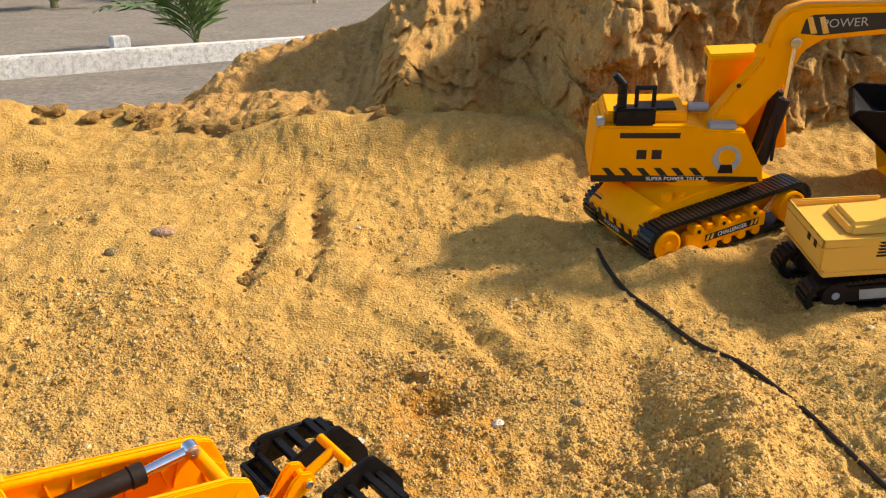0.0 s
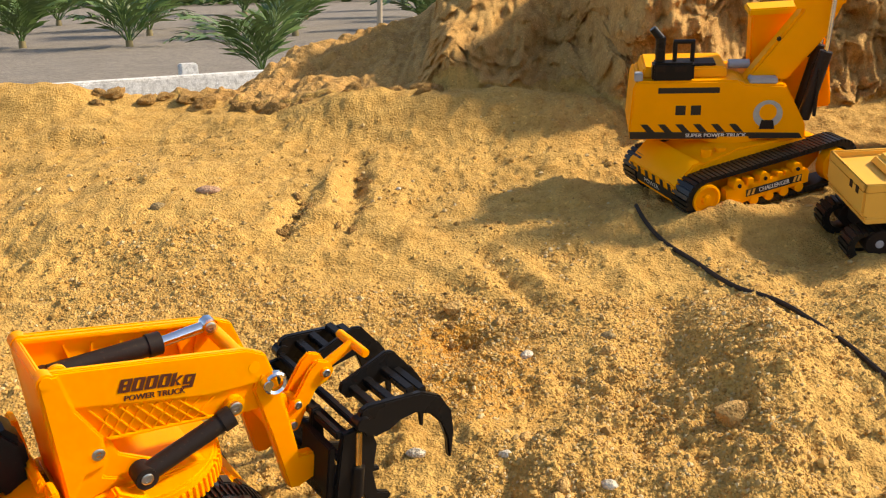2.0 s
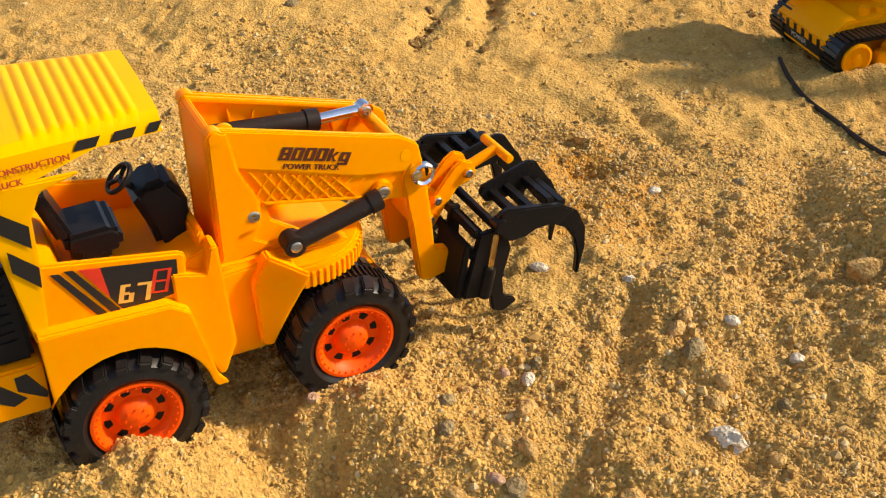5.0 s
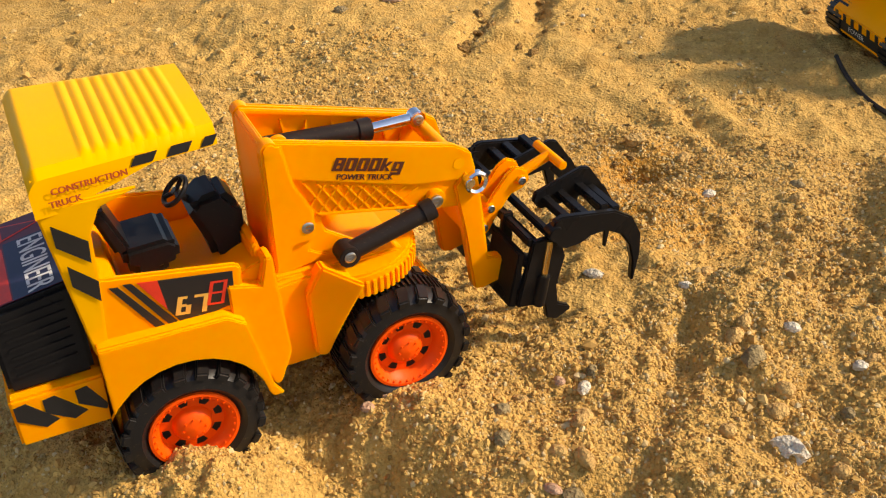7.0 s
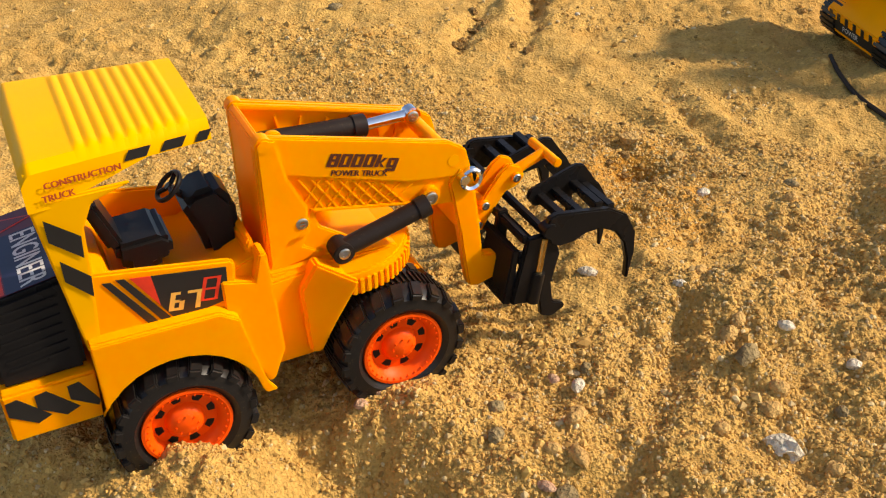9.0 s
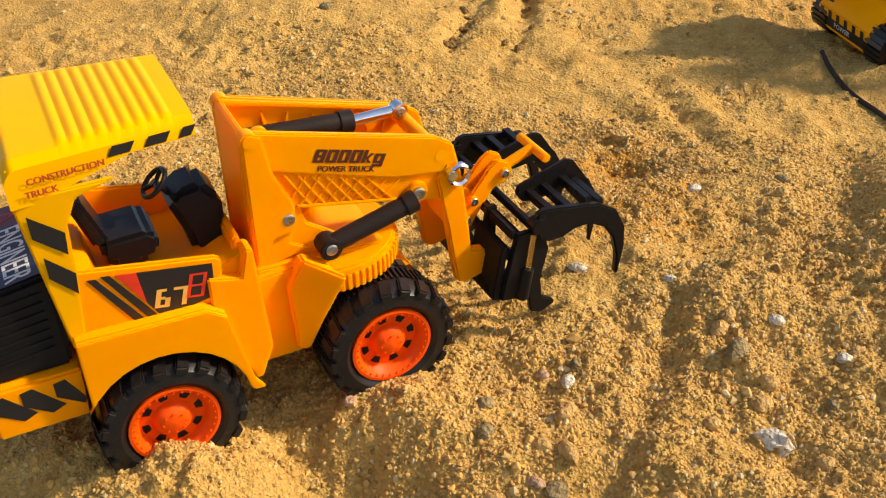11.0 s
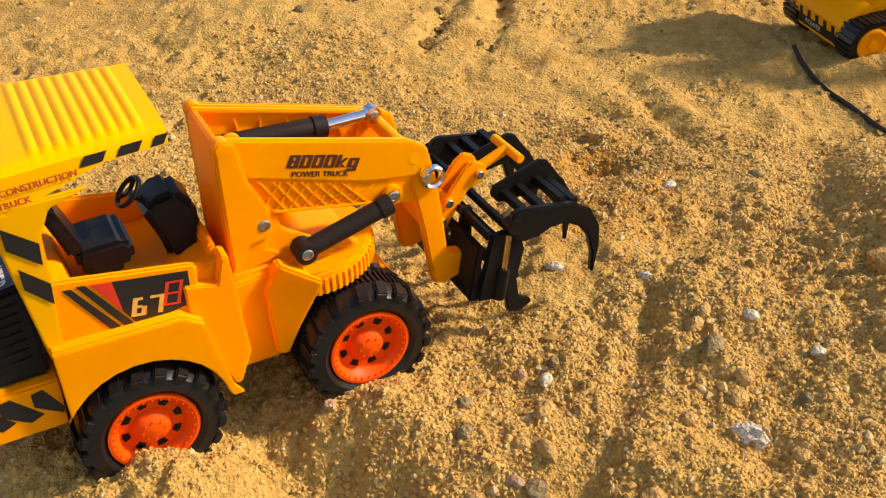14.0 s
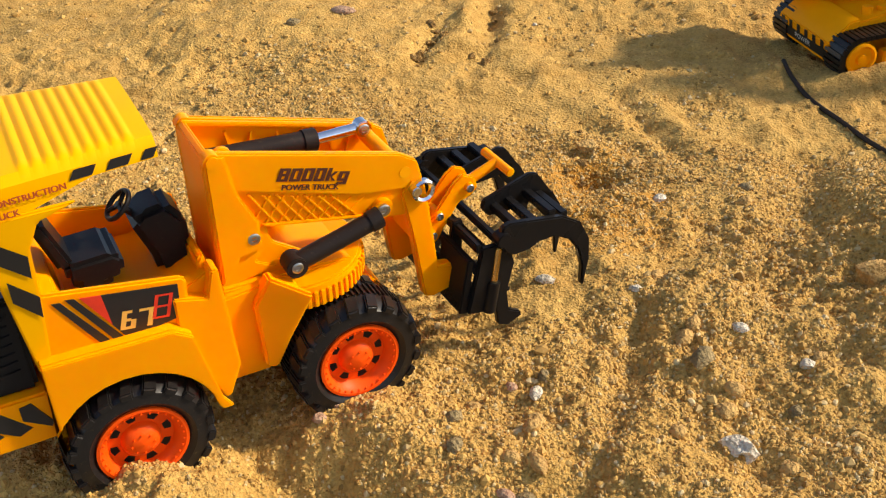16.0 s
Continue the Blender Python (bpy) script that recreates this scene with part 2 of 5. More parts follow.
def block_text(text, w, h, gap, t, m, material, parent, lean=0.18):
    """Heavy squared letters of printed bars, leaning forward; w and h of a letter, t of a stroke."""
    b = bmesh.new()
    total = len(text) * (w + gap) - gap
    v = t * 0.62
    for i, ch in enumerate(text):
        x = -total / 2 + i * (w + gap)
        top = h * 0.74 if ch == "g" else h
        low = -h * 0.28 if ch == "g" else 0.0
        for c in BARS[ch]:
            q = {"L": (0, 0, t, top), "R": (w - t, low, w, top), "r": (w - t, 0, w, h * 0.5), "T": (t, top - v, w - t, top), "B": (t, 0, w - t, v),
                 "M": (t, h / 2 - v / 2, w - t, h / 2 + v / 2), "D": (0, low, w - t, low + v)}.get(c)
            if ch == "7" and c == "T":
                q = (0, h - v, w - t, h)
            if q:
                pts = [(q[0], q[1]), (q[2], q[1]), (q[2], q[3]), (q[0], q[3])]
            elif c == "K":
                pts = [(t, h * 0.32), (t * 1.5, h * 0.32), (w, h * 0.74), (w - t, h * 0.74), (t, h * 0.45)]
            else:
                pts = [(t * 1.1, h * 0.315), (w - t, 0), (w, 0), (t * 1.55, h * 0.315)]
            pts = [(x + px + lean * (py - h / 2), py - h / 2) for px, py in pts]
            plate(pts, m, 0.00006, 0, b)
    return part("lettering", b, material, parent)


def screw(x, y, z, r, parent, side=-1):
    b = spin([(0.0001, 0), (r * 0.45, 0), (r * 0.5, side * 0.0006), (r * 0.8, side * 0.0006), (r, side * 0.0001), (r, -side * 0.003), (0.0001, -side * 0.003)], 18, (x, y, z))
    prism([(x - r * .55, z - r * .12), (x + r * .55, z - r * .12), (x + r * .55, z + r * .12), (x - r * .55, z + r * .12)], y - 0.0004, y + 0.0004, 0, b)
    return part("screw", b, STEEL, parent, "round steel screw")


def side(x, y, z, slope=0.0):
    """A plane on the side that faces -y: u forward, v up."""
    return Matrix.Translation((x, y, z)) @ Matrix.Rotation(slope, 4, "Y") @ Matrix.Rotation(math.pi / 2, 4, "X")


def thing(name, label, category, m, group=""):
    ob = new(name)
    ob.empty_display_size = 0.02
    ob.matrix_world = m
    return tagged(ob, label, category, group)


# ---- the sand ----
rng = np.random.default_rng(7)
LATTICE = rng.random((64, 64, 64)).astype(np.float64)


def value_noise(x, y, z):
    xi, yi, zi = np.floor(x).astype(int), np.floor(y).astype(int), np.floor(z).astype(int)
    fx, fy, fz = x - xi, y - yi, z - zi
    fx, fy, fz = (f * f * (3 - 2 * f) for f in (fx, fy, fz))
    out = 0
    for a in (0, 1):
        for b in (0, 1):
            for c in (0, 1):
                w = (fx if a else 1 - fx) * (fy if b else 1 - fy) * (fz if c else 1 - fz)
                out = out + w * LATTICE[(xi + a) % 64, (yi + b) % 64, (zi + c) % 64]
    return out * 2 - 1


def fbm(x, y, z, octaves=4, gain=0.5):
    out, amp = 0, 1.0
    for i in range(octaves):
        out = out + amp * value_noise(x + 17.3 * i, y + 5.1 * i, z + 9.7 * i)
        x, y, z, amp = x * 2.03, y * 2.03, z * 2.03, amp * gain
    return out


# swells and hollows of the sand: x, y, height, length, width, turn in degrees
NEAR_MOUNDS = [
    (-0.27, 0.16, 0.012, 0.05, 0.04, 42), (-0.2, 0.19, 0.006, 0.06, 0.018, 42), (-0.2, 0.19, 0.009, 0.05, 0.03, 42),
    (-0.3, 0.2, 0.008, 0.06, 0.05, 0), (-0.06, 0.25, 0.012, 0.085, 0.03, 150), (-0.095, 0.276, 0.008, 0.04, 0.02, 14),
    (0.09, 0.425, 0.02, 0.06, 0.05, 0), (0.235, 0.515, 0.036, 0.13, 0.045, 75), (0.41, 0.6, 0.038, 0.11, 0.075, 80),
    (0.2, 0.62, 0.01, 0.05, 0.04, 0),
]
FAR_MOUNDS = [
    (0.335, 0.65, 0.008, 0.07, 0.05, 0), (0.06, 0.715, 0.005, 0.07, 0.012, -56), (-0.225, 0.82, 0.003, 0.06, 0.012, 92),
    (0.24, 0.842, 0.018, 0.05, 0.026, 20), (-0.36, 0.86, 0.024, 0.2, 0.16, 0), (-0.18, 0.9, 0.006, 0.09, 0.012, 98),
    (-0.6, 1.1, 0.01, 0.07, 0.03, 10), (0.02, 1.16, 0.04, 0.2, 0.08, 0), (-0.2, 1.16, 0.03, 0.12, 0.05, 0),
    (-0.72, 1.22, 0.045, 0.14, 0.07, 0),
]
NEAR_HOLLOWS = [
    (-0.138, 0.225, -0.021, 0.06, 0.03, 118), (0.115, 0.3, -0.012, 0.035, 0.03, 0), (0.045, 0.345, -0.01, 0.09, 0.012, 82),
    (0.195, 0.47, -0.012, 0.03, 0.02, 50), (0.165, 0.59, -0.014, 0.12, 0.026, 78), (0.0, 0.6, -0.008, 0.05, 0.03, 40),
    (-0.006, 0.612, -0.02, 0.022, 0.013, 20), (-0.035, 0.65, -0.01, 0.03, 0.01, -20), (-0.02, 0.7, -0.005, 0.08, 0.01, -40),
]
FAR_HOLLOWS = [
    (0.3, 0.7, -0.01, 0.1, 0.03, 70), (0.035, 0.705, -0.007, 0.07, 0.01, -56), (-0.1, 0.77, -0.006, 0.014, 0.01, 0),
    (0.36, 0.8, -0.016, 0.1, 0.05, 10), (-0.206, 0.825, -0.01, 0.05, 0.011, 92), (0.04, 0.9, -0.004, 0.14, 0.06, 0),
    (-0.154, 0.915, -0.016, 0.085, 0.013, 100), (-0.62, 0.98, -0.012, 0.05, 0.02, 0), (-0.16, 1.005, -0.008, 0.016, 0.014, 0),
    (-0.5, 1.085, -0.014, 0.1, 0.016, 5),
]
SWELLS = NEAR_MOUNDS + FAR_MOUNDS + NEAR_HOLLOWS + FAR_HOLLOWS


def lie(x, y):
    """The sand's height over the pile's own plane."""
    x, y = np.asarray(x, float), np.asarray(y, float)
    h = np.full(np.broadcast(x, y).shape, -0.060)
    for cx, cy, a, l, w, turn in SWELLS:
        c, s = math.cos(radians(turn)), math.sin(radians(turn))
        u, v = (x - cx) * c + (y - cy) * s, -(x - cx) * s + (y - cy) * c
        h = h + a * np.exp(-(u / l) ** 2 - (v / w) ** 2)
    q = y - (0.184 + 0.088 * smooth(-0.19, -0.10, x) - 0.25 * np.clip(x - 0.03, 0, 1))  # the pile breaks off towards the camera
    h = h - 0.85 * 0.010 * np.log1p(np.exp(np.clip(-q / 0.010, -40, 40)))
    h = h + 0.0050 * fbm(x * 14, y * 14, 0 * x + 3.3, 3)
    h = h + 0.0032 * smooth(0.55, 0.80, y) * fbm(x * 19 + y * 14 + 2, y * 17 - x * 16, 0 * x + 12.1, 3, 0.55)
    rough = (0.5 + 0.5 * np.clip(fbm(x * 6 + 9, y * 6, 0 * x + 8.8, 2) + 0.35, 0, 1.2)) * (1 - 0.30 * smooth(0.55, 0.85, y))
    h = h + rough * (0.0042 * fbm(x * 55, y * 55, 0 * x + 1.2, 4, 0.6))
    ridged = 1 - np.abs(value_noise(x * 84 + 3, y * 84, 0 * x + 2.7))
    h = h + 0.0032 * rough * (ridged ** 2 - 0.4)
    lumps = np.clip(value_noise(x * 150, y * 150, 0 * x + 4.4) - 0.15, 0, 1)
    close = 1 + 0.9 * (1 - smooth(0.42, 0.62, y)) * smooth(-0.16, -0.02, x)
    h = h + 0.0048 * lumps * rough * close
    h = h - 0.004 * np.clip(value_noise(x * 34, y * 30, 0 * x + 5.9) - 0.45, 0, 1) * smooth(0.5, 0.8, y)
    h = h + 0.0040 * (close - 1) * fbm(x * 38, y * 38, 0 * x + 6.1, 3, 0.6)
    return h


def smooth(a, b, v):
    f = np.clip((v - a) / (b - a), 0, 1)
    return f * f * (3 - 2 * f)


def bank_foot(x):
    nose = np.where(x < 0.19, np.exp(-((x - 0.19) / 0.055) ** 2), np.exp(-((x - 0.19) / 0.20) ** 2))
    return 1.225 - 0.12 * nose + 0.035 * np.exp(-((x - 0.085) / 0.055) ** 2) + 0.05 * smooth(0.3, 0.6, x) - 0.25 * smooth(0.65, 1.2, x) + 0.04 * smooth(-0.2, -0.6, x) + 0.012 * np.sin(x * 23)


def bank_rise(x):
    ramp_up = np.clip((x + 0.37) / 0.235, 0, 1)
    return -0.30 + 0.30 * smooth(-0.60, -0.36, x) + 0.035 * ramp_up + 0.135 * smooth(-0.142, -0.108, x) + 0.09 * smooth(0.10, 0.20, x)


def bank_run(x):
    return 0.36 - 0.21 * smooth(0.05, 0.18, x)


def sand_sheet():
    step = 0.0030
    mid = np.arange(-0.62, 0.56, step)
    grow = np.cumsum(step * 1.075 ** np.arange(1, 58))
    xs = np.concatenate([(mid[0] - grow)[::-1], mid, mid[-1] + grow])
    near = np.concatenate([-0.75 + 0.03 * np.arange(28), np.arange(0.09, 0.75, 0.0029), np.arange(0.75, 1.10, 0.0036)])
    ys_n = len(near)
    x = xs[None, :]
    foot = bank_foot(x)
    # the level part, drawn to end at the foot of the bank
    f = near[:, None]
    y_flat = np.where(f > 0.75, 0.75 + (f - 0.75) / 0.35 * (foot - 0.75), f) + 0 * x
    z_flat = lie(x + 0 * f, y_flat)
    # the bank
    k = np.linspace(0, 1, 92)[1:, None]
    rise = bank_rise(x)
    up = smooth(0.0, 1.0, k) * 0.35 + k * 0.65
    y_bank = foot + bank_run(x) * k + 0 * x
    z_bank = lie(x, foot) + rise * up
    xx = x + 0 * k
    crag = smooth(0, 0.06, k) * smooth(-0.25, -0.08, x)
    runnel = fbm(xx * 60, z_bank * 22, 0 * xx + 2.2, 4, 0.62)
    boulder = fbm(xx * 10, z_bank * 15, y_bank * 9, 6, 0.60)
    y_bank = y_bank + crag * ((0.008 + 0.007 * smooth(0.15, 0.25, xx)) * runnel + 0.034 * boulder + 0.010 * fbm(xx * 42, z_bank * 46, y_bank * 20, 4, 0.62) + 0.004 * fbm(xx * 130, z_bank * 110, 0 * xx, 3, 0.6))
    z_bank = z_bank + crag * 0.018 * fbm(xx * 14 + 4, z_bank * 20, 0 * xx + 7, 5, 0.6)
    ragged = smooth(0, 0.06, k) * (1 - smooth(-0.25, -0.08, x))
    z_bank = z_bank + ragged * (0.012 * fbm(xx * 16, y_bank * 16, 0 * xx + 7, 3, 0.6) + 0.007 * np.abs(fbm(xx * 50, y_bank * 50, 0 * xx + 3, 3, 0.6)))
    # the top behind it, falling away to the ground
    j = np.linspace(0, 1, 12)[1:, None]
    wide = np.ones(81) / 81
    y_end, z_end = (np.convolve(np.pad(a[-1], 40, mode="edge"), wide, "valid")[None] for a in (y_bank, z_bank))
    blend = smooth(0, 0.25, j)
    y_top = y_bank[-1:] * (1 - blend) + y_end * blend + 1.2 * j ** 1.5
    z_top = z_bank[-1:] * (1 - blend) + z_end * blend - 1.1 * j ** 2 + 0.02 * fbm(xs[None, :] * 6 + 0 * j, y_top * 6, 0 * y_top, 3)
    Y, Z = np.vstack([y_flat, y_bank, y_top]), np.vstack([z_flat, z_bank, z_top])
    X = np.repeat(xs[None, :], len(Y), 0)
    # far out to the sides the pile runs down to the ground
    Z = Z - 0.9 * smooth(0.75, 1.7, np.abs(X + 0.1)) * np.clip(Y, 0, 1) - 0.12 * smooth(1.0, 2.0, np.abs(X))
    rows, cols = X.shape
    co = np.stack([X, Y, Z], -1).reshape(-1, 3)
    i = np.arange(rows * cols).reshape(rows, cols)
    quads = np.stack([i[:-1, :-1], i[:-1, 1:], i[1:, 1:], i[1:, :-1]], -1).reshape(-1, 4)
    me = bpy.data.meshes.new("sand")
    me.from_pydata(co.tolist(), [], quads.tolist())
    me.materials.append(SAND), me.materials.append(CLIFF)
    me.polygons.foreach_set("use_smooth", np.ones(len(quads), bool))
    which = np.zeros((rows - 1, cols - 1), int)
    which[ys_n + 3:, :] = 1
    me.polygons.foreach_set("material_index", which.ravel())
    me.update()
    ob = new("sand", me)
    ob.matrix_world = PILE
    return tagged(ob, "sunlit golden building sand sloping up to a steep crumbling bank", "sand", kind="structure")


sand = sand_sheet()


def on_sand(x, y):
    return float(lie(np.array([x]), np.array([y]))[0])


def ground_sheet():
    b = bmesh.new()
    bmesh.ops.create_grid(b, x_segments=60, y_segments=60, size=1.0)
    for v in b.verts:
        r = Vector((v.co.x, v.co.y)).length
        k = 2.5 + 220 * max(0, r - 0.05) ** 4 * 4 + 18 * r
        v.co.x, v.co.y = v.co.x * k, v.co.y * k + 2
        v.co.z = -0.075 + 0.03 * noise.noise(Vector((v.co.x * 0.9, v.co.y * 0.9, 1.5))) * min(1, r * 3)
    ob = part("ground", b, EARTH)
    return tagged(ob, "flat grey bare earth reaching away to the horizon", "ground", kind="structure")


ground = ground_sheet()


# ---- the grapple loader ----
HEAD = Vector((0.7413, 0.6712, 0.0))
SIDE = Vector((-0.6712, 0.7413, 0.0))


def stand(x, y, z, ahead, across):
    up = ahead.cross(across)
    m = Matrix((ahead, across, up)).transposed().to_4x4()
    return PILE @ Matrix.Translation((x, y, z)) @ m


LOADER = stand(-0.1748, 0.3030, -0.0660, HEAD, SIDE)
loader = thing("toy_loader", "orange plastic toy grapple loader with black claws, standing in sand", "toy truck", LOADER)


def lug_mesh(half=0.0185):
    b = box(-0.0036, 0.0036, 0, half * 0.68, -0.0030, 0.0019, 0.0009)
    for v in b.verts:
        v.co.x += v.co.y * 0.24
        if v.co.y > half * 0.35:
            v.co.z -= (v.co.y - half * 0.35) * 0.32
    finish(b)
    me = bpy.data.meshes.new("tread_lug")
    b.to_mesh(me)
    b.free()
    me.materials.append(RUBBER)
    return me


LUG = lug_mesh()


def tyre_wheel(x, z, near, parent):
    """A balloon tyre with lugs on a pressed rim; near: -1 for the side that faces -y."""
    y = near * 0.038
    R, half = 0.0405, 0.0185
    prof = [(0.0245, -half * 0.80), (0.029, -half), (0.0355, -half * 0.96), (R - 0.0022, -half * 0.72), (R - 0.0012, -half * 0.3), (R - 0.0012, half * 0.3), (R - 0.0022, half * 0.72), (0.0355, half * 0.96), (0.029, half), (0.0245, half * 0.80)]
    tyre = spin(prof, 56, (x, y, z))
    tyre_ob = part("tyre", tyre, RUBBER, parent, "black rubber tyre with chunky tread")
    for i in range(20):
        for k in (-1, 1):
            a = 2 * math.pi * (i + (0.5 if k > 0 else 0)) / 20
            lug = new("tread_lug", LUG)
            lug.parent = tyre_ob
            lug.matrix_local = Matrix.Translation((x, y, z)) @ Matrix.Rotation(a, 4, "Y") @ Matrix.Translation((0, k * half * 0.34, R - 0.0013)) @ (Matrix.Identity(4) if k > 0 else Matrix.Rotation(math.pi, 4, "Z"))
    ribs = bmesh.new()
    for i in range(72):
        rib = box(-0.0006, 0.0006, -half * 0.3, half * 0.3, 0, 0.0018, 0)
        bmesh.ops.transform(rib, matrix=Matrix.Translation((x, y, z)) @ Matrix.Rotation(2 * math.pi * i / 72, 4, "Y") @ Matrix.Translation((0, 0, R - 0.0016)), verts=rib.verts)
        merge(ribs, rib)
    tagged(part("tread_ribs", ribs, RUBBER, tyre_ob), kind="stuff")
    o = near
    prof = [(0.0001, o * 0.0165), (0.0050, o * 0.0160), (0.0085, o * 0.0146), (0.0106, o * 0.0122), (0.0112, o * 0.0098), (0.0180, o * 0.0098), (0.0205, o * 0.0155), (0.0232, o * 0.0172), (0.0250, o * 0.0170), (0.0250, -o * 0.010), (0.0001, -o * 0.010)]
    rim = part("rim", spin(prof, 48, (x, y, z)), RIM, parent, "bright orange-red plastic wheel rim")
    for i in range(8):
        a = 2 * math.pi * i / 8 + 0.2
        slot = [(r, a + d) for r, d in ((0.0130, -0.15), (0.0168, -0.19), (0.0172, 0.0), (0.0168, 0.19), (0.0130, 0.15))]
        pts = [(x + r * math.cos(d), z + r * math.sin(d)) for r, d in slot]
        part("rim_slot", prism(pts, y + o * 0.0085, y + o * 0.0100, 0), BLACK, rim)
    b = bmesh.new()
    for i in range(30):
        a = 2 * math.pi * i / 30
        cx, cz = x + 0.0218 * math.cos(a), z + 0.0218 * math.sin(a)
        rod((cx, y + o * 0.014, cz), (cx, y + o * 0.0174, cz), 0.0008, 0.0005, seg=6, bevel=0, bm=b)
    for i in range(8):
        a = 2 * math.pi * i / 8
        cx, cz = x + 0.0062 * math.cos(a), z + 0.0062 * math.sin(a)
        rod((cx, y + o * 0.013, cz), (cx, y + o * 0.0166, cz), 0.0007, 0.0005, seg=6, bevel=0, bm=b)
    part("rivet", b, RIM, rim)


for wx, wz in ((-0.0835, 0.0345), (0.0455, 0.0400)):
    for s in (-1, 1):
        tyre_wheel(wx, wz, s, loader)

# chassis and rear hull
chassis = prism([(-0.166, 0.055), (-0.166, 0.086), (-0.125, 0.094), (-0.036, 0.094), (-0.02, 0.075), (0.07, 0.072), (0.082, 0.055), (0.06, 0.036), (-0.03, 0.036), (-0.05, 0.05)], -0.022, 0.022, 0.002)
part("chassis", chassis, ORANGE, loader)
for s in (-1, 1):
    # fender: an arched skirt outside the wheel, with a shelf above it
    arc = [(-0.0835 + 0.0445 * math.cos(a), 0.0365 + 0.0445 * math.sin(a)) for a in [radians(d) for d in range(8, 173, 12)]]
    out = [(-0.1215, 0.040), (-0.1215, 0.1030), (-0.056, 0.1010), (-0.046, 0.094), (-0.036, 0.047), (-0.031, 0.039), (-0.0375, 0.039)] + arc[:-1]
    sk = prism(out, s * 0.0505, s * 0.0535, 0.0008)
    fender = part("fender", sk, ORANGE, loader)
    shelf = prism([(-0.1215, 0.1030), (-0.1215, 0.1000), (-0.057, 0.0980), (-0.048, 0.092), (-0.0385, 0.047), (-0.036, 0.047), (-0.046, 0.094), (-0.056, 0.1010)], s * 0.030, s * 0.0508, 0.0006)
    part("fender_shelf", shelf, ORANGE, fender)
    back = box(-0.1215, -0.1185, min(s * 0.030, s * 0.0508), max(s * 0.030, s * 0.0508), 0.040, 0.097, 0.0006)
    part("fender_back", back, ORANGE, fender)
    # cab side wall with its sticker
    wall = prism([(-0.1185, 0.094), (-0.1185, 0.141), (-0.1120, 0.1385), (-0.0445, 0.1262), (-0.0425, 0.1238), (-0.0445, 0.0945)], s * 0.0400, s * 0.0440, 0.0012)
    wall_ob = part("cab_side", wall, ORANGE, loader)
    front = prism([(-0.0515, 0.094), (-0.0515, 0.115), (-0.034, 0.110), (-0.030, 0.126), (-0.026, 0.126), (-0.022, 0.06), (-0.03, 0.040), (-0.034, 0.040)], s * 0.033, s * 0.046, 0.001)
    part("step_side", front, ORANGE, loader)
    part("sill", prism([(-0.026, 0.040), (-0.026, 0.097), (0.004, 0.100), (0.004, 0.064), (-0.002, 0.040)], min(s * 0.018, s * 0.0345), max(s * 0.018, s * 0.0345), 0.0012), ORANGE, loader)
    guard = prism([(-0.006, 0.046), (-0.008, 0.090), (0.002, 0.106), (0.024, 0.092), (0.008, 0.066), (0.000, 0.046)], min(s * 0.030, s * 0.0480), max(s * 0.030, s * 0.0480), 0.0014)
    for v in guard.verts:
        if abs(v.co.y) > 0.040:
            back = max(0.0, (0.010 - v.co.x) / 0.018)
            v.co.y = s * (abs(v.co.y) - 0.009 * min(1.0, back) - (0.004 if v.co.z > 0.098 else 0))
    part("front_guard", guard, ORANGE, loader)
    y = s * 0.0442
    if s < 0:
        st = prism([(-0.0945, 0.1312), (-0.0475, 0.1232), (-0.0485, 0.1030), (-0.0765, 0.0985)], y - 0.0002, y + 0.0001, 0)
        sticker = part("sticker", st, INK, wall_ob, "black sticker with numerals and hazard stripes")
        part("sticker_corner", prism([(-0.0950, 0.1314), (-0.0850, 0.1296), (-0.0830, 0.1105)], y - 0.0004, y + 0.0001, 0), RED_INK, sticker)
        for off in (0.0062, 0.0128):
            xt = -0.0955 - off
            part("hazard_stripe", prism([(xt, 0.1325), (xt + 0.0042, 0.1318), (xt + 0.0242, 0.0987), (xt + 0.0190, 0.0992)], y - 0.0003, y + 0.0001, 0), INK, sticker)
        block_text("67", 0.0076, 0.0112, 0.0010, 0.0026, side(-0.0705, y - 0.0004, 0.1098, radians(9)), GOLD_INK, sticker, 0.12)
        block_text("8", 0.0092, 0.0145, 0.0, 0.0019, side(-0.0570, y - 0.0004, 0.1128, radians(9)), RED_INK, sticker, 0.12)

cab_floor = box(-0.118, -0.030, -0.040, 0.040, 0.094, 0.108, 0.001)
part("cab_floor", cab_floor, ORANGE, loader)
part("cab_tray", prism([(-0.118, 0.106), (-0.118, 0.136), (-0.104, 0.130), (-0.100, 0.112), (-0.055, 0.110), (-0.040, 0.118), (-0.030, 0.122), (-0.030, 0.106)], -0.0395, 0.0395, 0.001), ORANGE, loader)
part("cab_front", prism([(-0.034, 0.100), (-0.034, 0.126), (-0.030, 0.130), (-0.024, 0.10)], -0.034, 0.034, 0.0015), ORANGE, loader)

